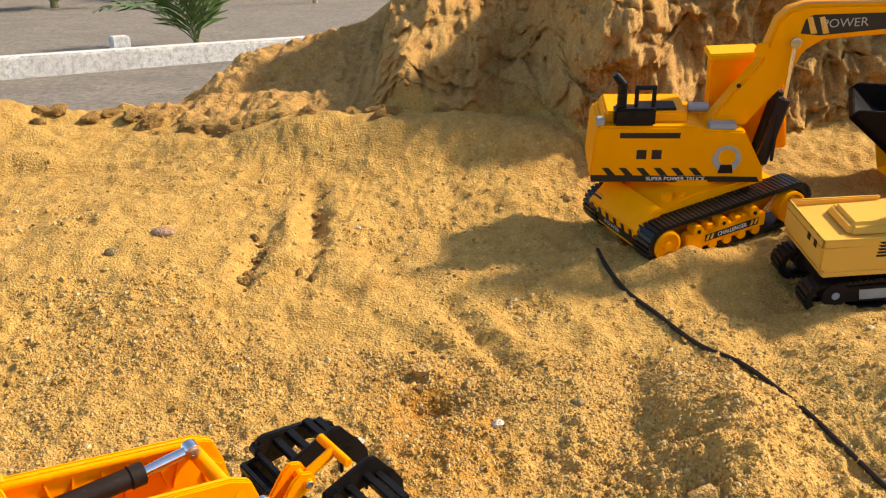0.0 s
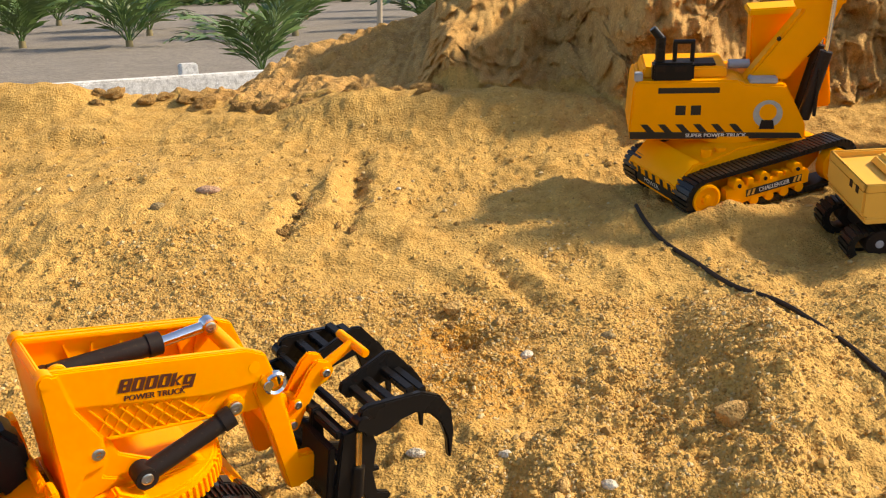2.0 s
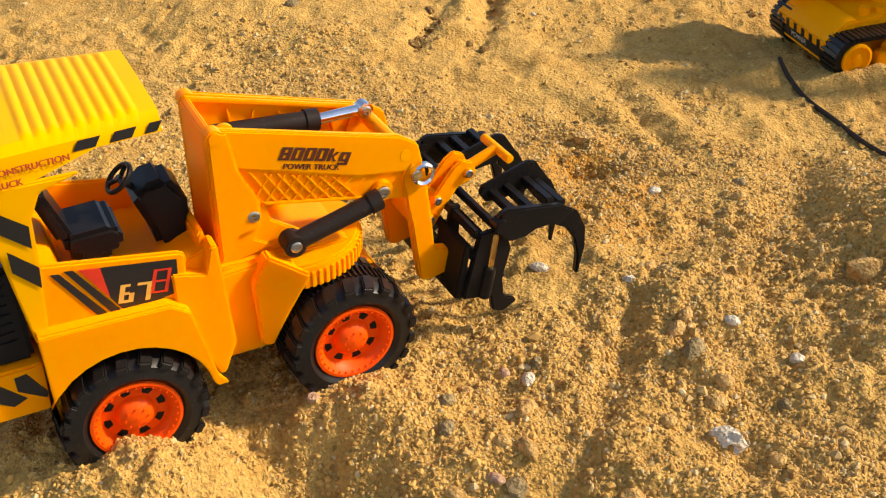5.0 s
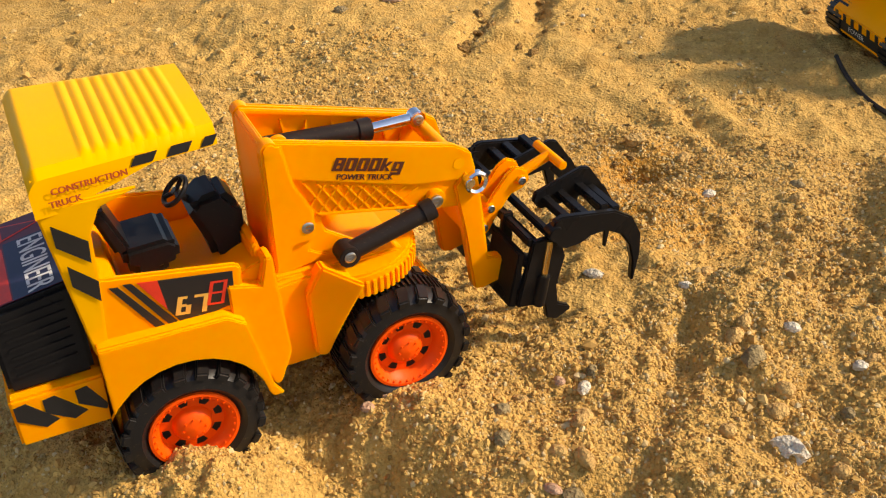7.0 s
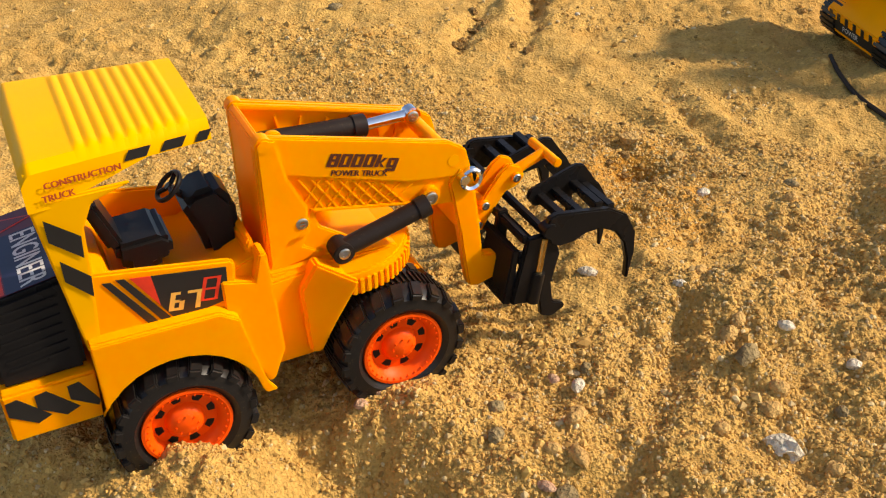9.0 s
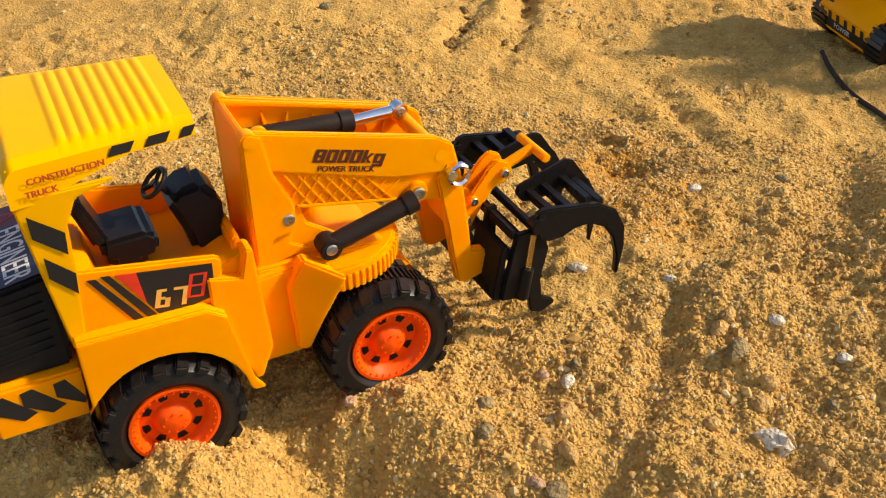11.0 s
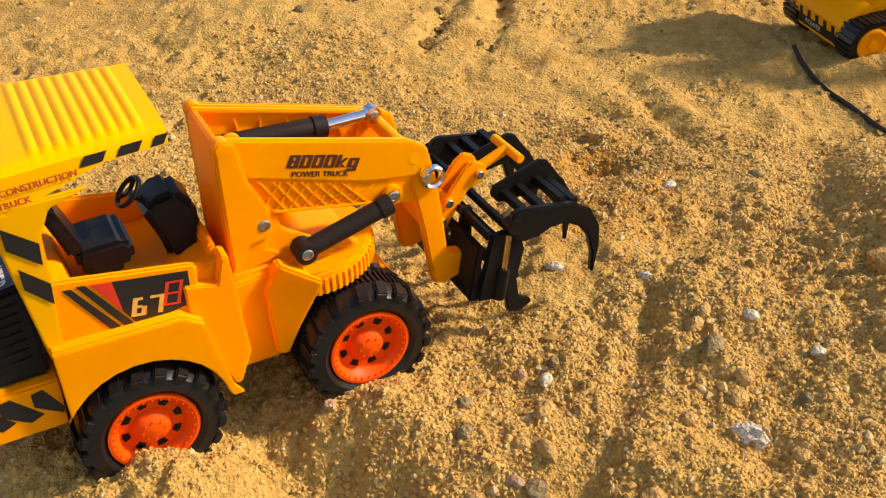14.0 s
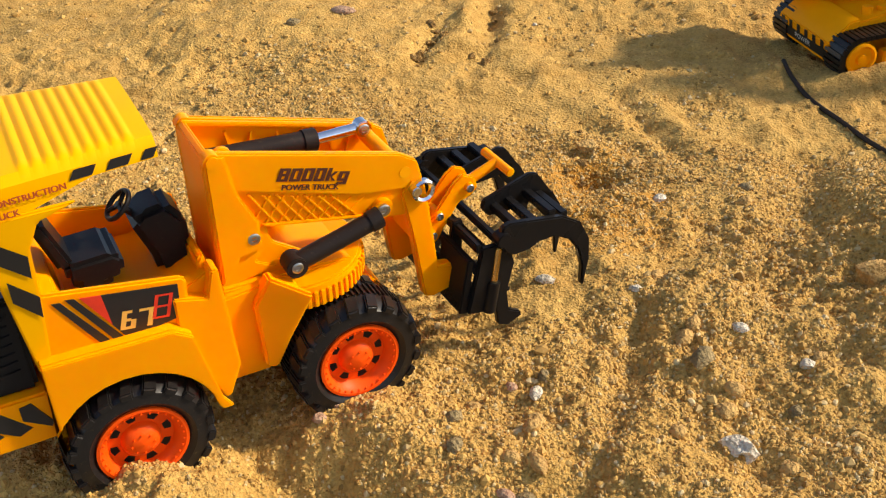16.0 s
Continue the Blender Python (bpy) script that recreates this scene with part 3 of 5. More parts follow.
# rear end: striped bumper, black engine cover and its label
bumper = part("bumper", box(-0.168, -0.121, -0.046, 0.046, 0.052, 0.083, 0.0015), ORANGE, loader)
for x0 in (-0.1665, -0.1525, -0.1365):
    pts = [(x0, 0.0785), (x0 + 0.006, 0.0795), (x0 + 0.0195, 0.0640), (x0 + 0.0125, 0.0610), (x0, 0.0700)]
    pts = [(min(px, -0.1225), pz) for px, pz in pts]
    part("hazard_stripe", prism(pts, -0.0464, -0.0459, 0), INK, bumper)
engine = part("engine_cover", prism([(-0.166, 0.083), (-0.166, 0.126), (-0.160, 0.133), (-0.124, 0.139), (-0.124, 0.083)], -0.0405, 0.0405, 0.0022), BLACK, loader, "black ribbed engine cover")
for i in range(7):
    z = 0.092 + i * 0.0055
    part("vent_rib", prism([(-0.160, z), (-0.130, z + 0.004), (-0.130, z + 0.0062), (-0.160, z + 0.0022)], -0.0414, -0.0404, 0.0003), BLACK, engine)
top = Matrix.Translation((-0.142, 0, 0.13645)) @ Matrix.Rotation(-math.atan2(0.006, 0.036), 4, "Y")
label = part("label_sticker", plate([(-0.0165, -0.037), (0.0165, -0.037), (0.0165, 0.037), (-0.0165, 0.037)], top, 0.0002, 0), MAROON, engine, "maroon and navy printed sticker")
part("label_band", plate([(-0.009, -0.037), (0.0165, -0.037), (0.0165, 0.016), (-0.009, 0.016)], top @ Matrix.Translation((0, 0, 0.0002)), 0.0001, 0), NAVY, label)
part("label_strip", plate([(-0.0158, -0.036), (-0.0098, -0.036), (-0.0098, 0.012), (-0.0158, 0.012)], top @ Matrix.Translation((0, 0, 0.0002)), 0.0001, 0), RED_INK, label)
lettering("ENGINEER", 0.0190, top @ Matrix.Translation((0.0040, -0.0105, 0.0004)) @ Matrix.Rotation(-math.pi / 2, 4, "Z"), WHITE_INK, label, 0.57, heavy=0.0003)
part("warning_triangle", plate([(0.0135, 0.0265), (-0.010, 0.0185), (-0.010, 0.0345)], top @ Matrix.Translation((0, 0, 0.0002)), 0.0002, 0), RED_INK, label)
part("warning_triangle_field", plate([(0.0105, 0.0265), (-0.0085, 0.0203), (-0.0085, 0.0327)], top @ Matrix.Translation((0, 0, 0.0004)), 0.0001, 0), MAROON, label)

# canopy: ribbed roof on two broad rear pillars
roof = bmesh.new()
def roof_half(x):
    return 0.0505 - 0.0085 * (x + 0.131) / 0.083
verts = []
NX, NY = 130, 24
for i in range(NX + 1):
    x = -0.1315 + 0.0875 * i / NX
    row = []
    for j in range(NY + 1):
        v = -1 + 2 * j / NY
        y = v * roof_half(x)
        z = 0.2055 + 0.0012 * (1 - v * v) - 0.004 * max(0, (abs(v) - 0.9) / 0.1) ** 2
        if x < -0.1255:
            z -= 0.006 * ((-0.1255 - x) / 0.006) ** 2
        if -0.1065 < x < -0.0525 and abs(v) < 0.86:
            z += 0.0011 * (0.5 - 0.5 * math.cos((x + 0.1065) / 0.054 * 2 * math.pi * 9)) ** 0.7
        row.append(roof.verts.new((x, y, z)))
    verts.append(row)
for i in range(NX):
    for j in range(NY):
        roof.faces.new((verts[i][j], verts[i + 1][j], verts[i + 1][j + 1], verts[i][j + 1]))
edge = [v[0] for v in verts] + verts[-1][1:] + [v[-1] for v in verts[::-1]][1:] + verts[0][::-1][1:-1]
low = []
for v in edge:
    drop = 0.0060 + 0.0125 * max(0, min(1, (-0.075 - v.co.x) / 0.045))
    low.append(roof.verts.new((v.co.x * 1.0, v.co.y * 1.012, 0.2015 - drop)))
inn = [roof.verts.new((p.co.x + (0.002 if p.co.x < -0.1 else -0.002 if p.co.x > -0.0455 else 0), p.co.y * 0.955, p.co.z)) for p in low]
up = [roof.verts.new((p.co.x, p.co.y, 0.2015)) for p in inn]
n = len(edge)
for a, b in ((edge, low), (low, inn), (inn, up)):
    for i in range(n):
        roof.faces.new((a[i], a[(i + 1) % n], b[(i + 1) % n], b[i]))
roof.faces.new(up)
canopy = part("canopy", roof, YELLOW, loader, "yellow ribbed cab roof")
for s in (-1, 1):
    pil = prism([(-0.1315, 0.187), (-0.122, 0.094), (-0.1155, 0.094), (-0.1115, 0.140), (-0.1100, 0.168), (-0.104, 0.181), (-0.085, 0.187)], s * 0.0435, s * 0.0475, 0.001)
    for v in pil.verts:
        v.co.y += s * 0.0030 * (v.co.z - 0.14) / 0.05
    pillar = part("pillar", pil, YELLOW, loader)
    back = box(-0.1310, -0.1270, min(s * 0.030, s * 0.045), max(s * 0.030, s * 0.045), 0.094, 0.196, 0.001)
    for v in back.verts:
        v.co.x += 0.009 * (0.196 - v.co.z) / 0.1
    part("rear_post", back, YELLOW, loader)
    if s < 0:
        def py_at(z):
            return -0.0478 - 0.0030 * (z - 0.14) / 0.05
        for z in (0.1665, 0.1425):
            b = bmesh.new()
            pts = [(-0.1285 + (0.187 - z) * 0.10, z + 0.0115), (-0.1285 + (0.187 - z) * 0.10, z - 0.001), (-0.1130, z - 0.0140), (-0.1120, z - 0.0015)]
            b.faces.new([b.verts.new((px, py_at(pz) - 0.0003, pz)) for px, pz in pts])
            part("hazard_stripe", b, INK, pillar)
        for x in (-0.0830, -0.0660, -0.0495):
            w = 0.0105 if x < -0.06 else 0.0062
            b = bmesh.new()
            b.faces.new([b.verts.new((px, -1.008 * roof_half(px) - 0.0004, pz)) for px, pz in ((x, 0.2012), (x + w, 0.2012), (x + w - 0.003, 0.1962), (x - 0.003, 0.1962))])
            part("hazard_stripe", b, INK, canopy)
        yaw = Matrix.Rotation(math.atan2(0.0085, 0.083), 4, "Z")
        lettering("CONSTRUCTION", 0.0047, Matrix.Translation((-0.1050, -0.0496, 0.1950)) @ yaw @ Matrix.Rotation(math.pi / 2, 4, "X"), RUST_INK, canopy, 0.94, heavy=0.00022)
        lettering("TRUCK", 0.0047, Matrix.Translation((-0.1170, -0.0512, 0.1890)) @ yaw @ Matrix.Rotation(math.pi / 2, 4, "X"), RUST_INK, canopy, 0.94, heavy=0.00022)

# seat, console and steering wheel
seat = part("seat", prism([(-0.092, 0.108), (-0.092, 0.122), (-0.097, 0.124), (-0.096, 0.134), (-0.072, 0.135), (-0.067, 0.131), (-0.068, 0.121), (-0.077, 0.119), (-0.078, 0.108)], -0.019, 0.015, 0.0042), BLACK, loader, "black seat")
part("seat_back", prism([(-0.099, 0.130), (-0.108, 0.158), (-0.105, 0.161), (-0.101, 0.160), (-0.091, 0.132)], -0.016, 0.012, 0.0034), BLACK, seat)
console = part("console", prism([(-0.050, 0.112), (-0.052, 0.124), (-0.060, 0.146), (-0.054, 0.152), (-0.040, 0.154), (-0.031, 0.142), (-0.031, 0.112)], -0.016, 0.010, 0.0036), BLACK, loader, "black dashboard console")
wheel_bm = bmesh.new()
ring = []
for i in range(28):
    a = 2 * math.pi * i / 28
    ring.append([wheel_bm.verts.new(((0.0085 + 0.0014 * math.cos(c)) * math.cos(a), (0.0085 + 0.0014 * math.cos(c)) * math.sin(a), 0.0014 * math.sin(c))) for c in [2 * math.pi * k / 8 for k in range(8)]])
for i in range(28):
    for k in range(8):
        wheel_bm.faces.new((ring[i][k], ring[(i + 1) % 28][k], ring[(i + 1) % 28][(k + 1) % 8], ring[i][(k + 1) % 8]))
for a in (0.5, 2.6, 4.7):
    rod((0, 0, -0.0006), (0.008 * math.cos(a), 0.008 * math.sin(a), 0), 0.0013, seg=8, bevel=0, bm=wheel_bm)
rod((0, 0, 0.001), (0, 0, -0.010), 0.002, seg=10, bevel=0, bm=wheel_bm)
bmesh.ops.transform(wheel_bm, matrix=Matrix.Translation((-0.0625, -0.004, 0.1540)) @ Matrix.Rotation(radians(-42), 4, "Y"), verts=wheel_bm.verts)
part("steering_wheel", wheel_bm, BLACK, console)

# turntable with its toothed ring
b = rod((0.026, 0, 0.080), (0.026, 0, 0.096), 0.0440, seg=64, bevel=0.0015)
ring_ob = part("turntable", b, ORANGE, loader)
b = bmesh.new()
for i in range(66):
    a = 2 * math.pi * i / 66
    t = box(-0.0012, 0.0012, 0.0435, 0.0455, 0.0815, 0.0915, 0.0003)
    bmesh.ops.transform(t, matrix=Matrix.Translation((0.026, 0, 0)) @ Matrix.Rotation(a, 4, "Z"), verts=t.verts)
    merge(b, t)
part("ring_teeth", b, ORANGE, ring_ob)
part("turret_deck", prism([(-0.022, 0.093), (-0.022, 0.100), (0.050, 0.098), (0.062, 0.093)], -0.030, 0.030, 0.001), ORANGE, loader)

# boom tower: two plates, a back wall, ribs
PLATE = [(-0.0205, 0.0960), (-0.0205, 0.1790), (-0.0165, 0.1815), (0.0900, 0.1530), (0.1010, 0.1460), (0.1070, 0.1250), (0.0960, 0.1105), (0.0800, 0.1130), (0.0700, 0.1180), (0.0080, 0.1310), (0.0110, 0.1190), (0.0330, 0.1030), (0.0370, 0.0950)]
for s in (-1, 1):
    y0, y1 = s * 0.0245, s * 0.0205
    boom = part("boom_plate", prism(PLATE, min(y0, y1), max(y0, y1), 0.0009), ORANGE, loader)
    e = 0.0262 * s
    lo, hi = min(e, s * 0.024), max(e, s * 0.024)
    part("boom_rim", prism([(-0.0205, 0.0975), (-0.0205, 0.1790), (-0.0165, 0.1815), (0.0900, 0.1530), (0.1010, 0.1460), (0.1055, 0.128), (0.0700, 0.1330), (0.062, 0.1345), (-0.0050, 0.1560), (0.0035, 0.131), (0.0045, 0.120), (0.000, 0.110), (0.012, 0.103)], lo, hi, 0.0008), ORANGE, boom)
    if s < 0:
        part("boom_post", prism([(-0.0205, 0.100), (-0.0205, 0.1795), (-0.0165, 0.1815), (-0.0095, 0.1795), (-0.0055, 0.1560), (0.004, 0.1360), (0.004, 0.118), (-0.0085, 0.1165)], -0.0288, -0.0255, 0.0012), ORANGE, boom)
        for i in range(9):
            x = -0.001 + i * 0.0078
            for k in (-1, 1):
                xa = x - k * 0.006
                xb = x + k * 0.008
                za, zb = 0.1545 - 0.31 * (xa + 0.005) - 0.0005, 0.1300 - 0.165 * (xb - 0.008)
                if min(xa, xb) < -0.003 or max(xa, xb) > 0.068:
                    continue
                part("lattice_rib", prism([(xa - 0.0007, za), (xa + 0.0007, za), (xb + 0.0007, zb), (xb - 0.0007, zb)], -0.0257, -0.0243, 0.0003), ORANGE, boom)
        part("panel_rim", prism([(0.006, 0.1325), (0.068, 0.1195), (0.070, 0.1175), (0.008, 0.1302)], -0.0262, -0.0243, 0.0004), ORANGE, boom)
        part("pivot_boss", rod((0.0775, -0.0285, 0.1215), (0.0775, -0.022, 0.1215), 0.0062, seg=24), ORANGE, boom)
        slope = math.atan2(0.0285, 0.1065)
        block_text("8000kg", 0.0063, 0.0078, 0.0008, 0.0023, side(0.0385, -0.02645, 0.1545, slope), BROWN_INK, boom)
        lettering("POWER TRUCK", 0.0048, side(0.0355, -0.02645, 0.1474, slope), BROWN_INK, boom, 1.0, heavy=0.00022)
        part("boom_hole", rod((0.0930, -0.0264, 0.1405), (0.0930, -0.0260, 0.1405), 0.0036, seg=20, bevel=0), AMBER, boom)
    else:
        for i in range(6):
            x = 0.004 + i * 0.015
            part("plate_rib", prism([(x, 0.170 - x * 0.267), (x + 0.0012, 0.170 - x * 0.267), (x + 0.006 * (-1) ** i, 0.135 - x * 0.1), (x + 0.006 * (-1) ** i - 0.0012, 0.135 - x * 0.1)], 0.0190, 0.0207, 0.0002), ORANGE, boom)
        part("plate_rail", prism([(-0.018, 0.1815), (0.094, 0.1520), (0.094, 0.1495), (-0.018, 0.1785)], 0.0175, 0.0207, 0.0005), ORANGE, boom)
part("tower_back", prism([(-0.0205, 0.093), (-0.0205, 0.179), (-0.0170, 0.1812), (-0.0150, 0.1790), (-0.0165, 0.093)], -0.0212, 0.0212, 0.0008), ORANGE, loader)
part("cylinder_bracket", rod((-0.0085, -0.0205, 0.1745), (-0.0085, -0.0165, 0.1745), 0.0055, seg=20), ORANGE, loader)
for s in (-1, 1):
    part("corner_boss", rod((-0.0160, s * 0.0292, 0.1772), (-0.0160, s * 0.0195, 0.1772), 0.0048, seg=22, bevel=0.0012), ORANGE, loader)
screw(-0.0002, -0.0288, 0.1262, 0.0036, loader)

# rams
ram = part("ram", rod((0.0190, -0.0335, 0.1065), (0.0710, -0.0335, 0.1205), 0.0056, seg=22), DARK, loader, "dark plastic ram")
part("ram_eye", rod((0.0190, -0.0392, 0.1065), (0.0190, -0.0270, 0.1065), 0.0064, seg=22), DARK, ram)
part("ram_collar", rod((0.0655, -0.0335, 0.1190), (0.0730, -0.0335, 0.1211), 0.0064, seg=22), DARK, ram)
screw(0.0190, -0.0395, 0.1070, 0.0034, loader)
screw(0.0770, -0.0300, 0.1215, 0.0040, loader)
ram2 = part("ram", rod((-0.008, 0.0100, 0.1595), (0.0480, 0.0100, 0.1560), 0.0060, seg=22), DARK, loader, "dark plastic ram with a chrome piston")
part("ram_collar", rod((0.0455, 0.0100, 0.1562), (0.0540, 0.0100, 0.1556), 0.0068, seg=22), DARK, ram2)
part("ram_eye", rod((-0.010, 0.004, 0.1585), (-0.010, 0.016, 0.1585), 0.0055, seg=18), DARK, ram2)
part("piston", rod((0.054, 0.0100, 0.1556), (0.0830, 0.0100, 0.1560), 0.0034, seg=18), CHROME, ram2, "chrome piston rod")
part("piston_eye", rod((0.0830, 0.0060, 0.1560), (0.0830, 0.0140, 0.1560), 0.0050, seg=18), CHROME, ram2)
screw(0.0830, 0.0060, 0.1560, 0.0034, loader)
part("cross_tube", rod((0.0870, -0.0205, 0.1480), (0.0870, 0.0205, 0.1480), 0.0045, seg=18), ORANGE, loader)
part("pin_head", rod((0.0975, -0.0325, 0.1290), (0.0975, -0.0200, 0.1290), 0.0032, seg=18), CHROME, loader, "chrome pin")
part("pin_flange", spin([(0.0046, -0.0030), (0.0062, -0.0040), (0.0074, -0.0028), (0.0074, 0.0), (0.0046, 0.0)], 28, (0.1030, -0.0270, 0.1270)), CHROME, loader)

# stick: a leg on each side, ending in a toe
LEG = [(0.0900, 0.1260), (0.0965, 0.1360), (0.1055, 0.1280), (0.1095, 0.1000), (0.1130, 0.0690), (0.1210, 0.0675), (0.1300, 0.0610), (0.1310, 0.0555), (0.1265, 0.0505), (0.1100, 0.0465), (0.1035, 0.0480), (0.1020, 0.0550), (0.0970, 0.0900)]
for s in (-1, 1):
    leg = part("stick", prism(LEG, min(s * 0.0190, s * 0.0270), max(s * 0.0190, s * 0.0270), 0.0012), ORANGE, loader)
    part("toe_eye", rod((0.1265, s * 0.0276, 0.0570), (0.1265, s * 0.0268, 0.0570), 0.0026, seg=16, bevel=0.0001), AMBER, leg)
part("stick_web", box(0.1040, 0.1080, -0.0195, 0.0195, 0.080, 0.100, 0.001), ORANGE, loader)
LINK = [(px - 0.0030, pz + 0.0035) for px, pz in [(0.1180, 0.0680), (0.1150, 0.0730), (0.1165, 0.0800), (0.1385, 0.1085), (0.1445, 0.1125), (0.1520, 0.1090), (0.1555, 0.1010), (0.1510, 0.0955), (0.1420, 0.0930), (0.1300, 0.0760), (0.1260, 0.0690)]]
for s in (-1, 1):
    link = part("link", prism(LINK, min(s * 0.0045, s * 0.0075), max(s * 0.0045, s * 0.0075), 0.001), ORANGE, loader)
for x, z in ((0.1455, 0.1060), (0.1237, 0.0915), (0.1190, 0.0785)):
    part("link_pin", rod((x, -0.0095, z), (x, 0.0095, z), 0.0034, seg=16), ORANGE, loader)
    screw(x, -0.0097, z, 0.0028, loader)
part("link_arm", prism([(0.1000, 0.098), (0.1000, 0.108), (0.1200, 0.098), (0.1200, 0.088)], -0.004, 0.004, 0.001), ORANGE, loader)
part("push_bar", rod((0.1500, 0, 0.1060), (0.1700, 0, 0.1135), 0.0034, seg=14), ORANGE, loader)
part("push_pin", rod((0.1705, -0.0165, 0.1135), (0.1705, 0.0165, 0.1135), 0.0030, seg=14), ORANGE, loader)

# grapple: upper claws in two ladders, a lower fork
SET = 0.011  # the far claw stands a little further out
INNER = [(0.1500, 0.0930), (0.1520, 0.0985), (0.1850, 0.1085), (0.1910, 0.1070), (0.2040, 0.0885), (0.2020, 0.0840), (0.1930, 0.0880), (0.1670, 0.0850), (0.1550, 0.0860)]
CLAW = [(0.1430, 0.0900), (0.1460, 0.0985), (0.1510, 0.1000), (0.1720, 0.0965), (0.1890, 0.0935), (0.2030, 0.0850), (0.2110, 0.0700), (0.2120, 0.0540), (0.2090, 0.0340), (0.2070, 0.0345), (0.2065, 0.0500), (0.2025, 0.0640), (0.1950, 0.0745), (0.1840, 0.0805), (0.1730, 0.0800), (0.1650, 0.0765), (0.1550, 0.0760), (0.1480, 0.0790)]
for s in (-1, 1):
    jaw = part("upper_claw", prism(CLAW, min((s * 0.0445 + SET * (s > 0)), (s * 0.0495 + SET * (s > 0))), max((s * 0.0445 + SET * (s > 0)), (s * 0.0495 + SET * (s > 0))), 0.0010), BLACK, loader, "curved black claw")
    part("claw_plate", prism(INNER, min((s * 0.0125 + SET * (s > 0)), (s * 0.0160 + SET * (s > 0))), max((s * 0.0125 + SET * (s > 0)), (s * 0.0160 + SET * (s > 0))), 0.0008), BLACK, jaw)
    INNER_CLAW = [(0.186, 0.098), (0.2035, 0.0905), (0.2115, 0.0760), (0.2125, 0.0600), (0.2095, 0.0400), (0.2075, 0.0405), (0.2065, 0.0560), (0.2015, 0.0690), (0.188, 0.085)]
    part("claw_tine", prism(INNER_CLAW, min((s * 0.0135 + SET * (s > 0)), (s * 0.0160 + SET * (s > 0))), max((s * 0.0135 + SET * (s > 0)), (s * 0.0160 + SET * (s > 0))), 0.0006), BLACK, jaw)
    for x, z in ((0.1590, 0.0935), (0.1695, 0.0950), (0.1830, 0.0970), (0.1920, 0.0930)):
        part("claw_bar", box(x - 0.0028, x + 0.0028, min((s * 0.015 + SET * (s > 0)), (s * 0.046 + SET * (s > 0))), max((s * 0.015 + SET * (s > 0)), (s * 0.046 + SET * (s > 0))), z - 0.004, z + 0.0012, 0.0006), BLACK, jaw)
    part("hinge", rod((0.1460, (s * 0.0430 + SET * (s > 0)), 0.0900), (0.1460, (s * 0.0515 + SET * (s > 0)), 0.0900), 0.0050, seg=18), BLACK, jaw)
    part("piston", rod((0.1405, (s * 0.0470 + SET * (s > 0)), 0.0560), (0.1440, (s * 0.0470 + SET * (s > 0)), 0.0840), 0.0024, seg=12), BRASS, jaw, "brass piston")
    part("piston_sleeve", rod((0.1375, (s * 0.0470 + SET * (s > 0)), 0.0380), (0.1410, (s * 0.0470 + SET * (s > 0)), 0.0600), 0.0044, seg=14), BLACK, jaw)
base = part("fork_base", box(0.1240, 0.1290, -0.0460, 0.0460 + SET, 0.0380, 0.0520, 0.001), BLACK, loader, "black grapple fork")
for s in (-1, -0.33, 0.33, 1):
    y = s * 0.0450 + SET * max(0, s)
    TINE = [(0.1230, 0.0400), (0.1330, 0.0860), (0.1450, 0.0860), (0.1530, 0.0790), (0.1560, 0.0690), (0.1510, 0.0480), (0.1530, 0.0330), (0.1610, 0.0290), (0.1630, 0.0255), (0.1530, 0.0205), (0.1450, 0.0240), (0.1430, 0.0360)]
    if abs(s) < 1:
        TINE = [(0.1230, 0.0400), (0.1290, 0.0900), (0.1360, 0.0900), (0.1350, 0.0520), (0.1430, 0.0380), (0.1730, 0.0240), (0.1720, 0.0215), (0.1430, 0.0290)]
    part("fork_tine", prism(TINE, y - 0.0022, y + 0.0022, 0.0008), BLACK, base)
for z in (0.0520, 0.0700, 0.0850):
    x = 0.1240 + (z - 0.04) * 0.13
    part("fork_bar", box(x, x + 0.004, -0.045, 0.045 + SET, z - 0.0030, z + 0.0030, 0.0008), BLACK, base)
for x, z in ((0.1440, 0.0885), (0.1385, 0.0790)):
    part("hinge_bar", box(x - 0.0022, x + 0.0022, -0.046, 0.046 + SET, z - 0.0026, z + 0.0026, 0.0008), BLACK, base)
for y0, y1 in ((-0.044, -0.010), (0.010, 0.052)):
    part("fork_plate", prism([(0.118, 0.040), (0.1245, 0.078), (0.1290, 0.078), (0.124, 0.038)], y0, y1, 0.0008), BLACK, base)


# ---- the tracked excavator ----
YAW = radians(28)
EX = stand(0.262, 0.945, -0.058, Vector((1, 0, 0)), Vector((0, 1, 0)))
excavator = thing("toy_excavator", "amber yellow plastic toy excavator on black tracks, standing below the bank", "toy excavator", EX)
TURN = Matrix.Translation((0.012, -0.004, 0)) @ Matrix.Rotation(YAW, 4, "Z")


def turned(bm):
    bmesh.ops.transform(bm, matrix=TURN, verts=bm.verts)
    return bm


def on_track(bm):
    for v in bm.verts:
        v.co.z -= 0.105 * max(0.0, v.co.x + 0.06)
    return turned(bm)


def track_loop(length, height, seg=16):
    """Outline (x, z) of a track, its idler raised at the rear."""
    pts = []
    r0, r1 = height * 0.36, height * 0.42
    for i in range(seg + 1):
        a = math.pi / 2 + math.pi * i / seg
        pts.append((-length / 2 + r0 + r0 * math.cos(a), r0 + r0 * math.sin(a)))
    for i in range(seg + 1):
        a = -math.pi / 2 + math.pi * i / seg
        pts.append((length / 2 - r1 + r1 * math.cos(a), r1 + height * 0.12 + r1 * math.sin(a)))
    return pts


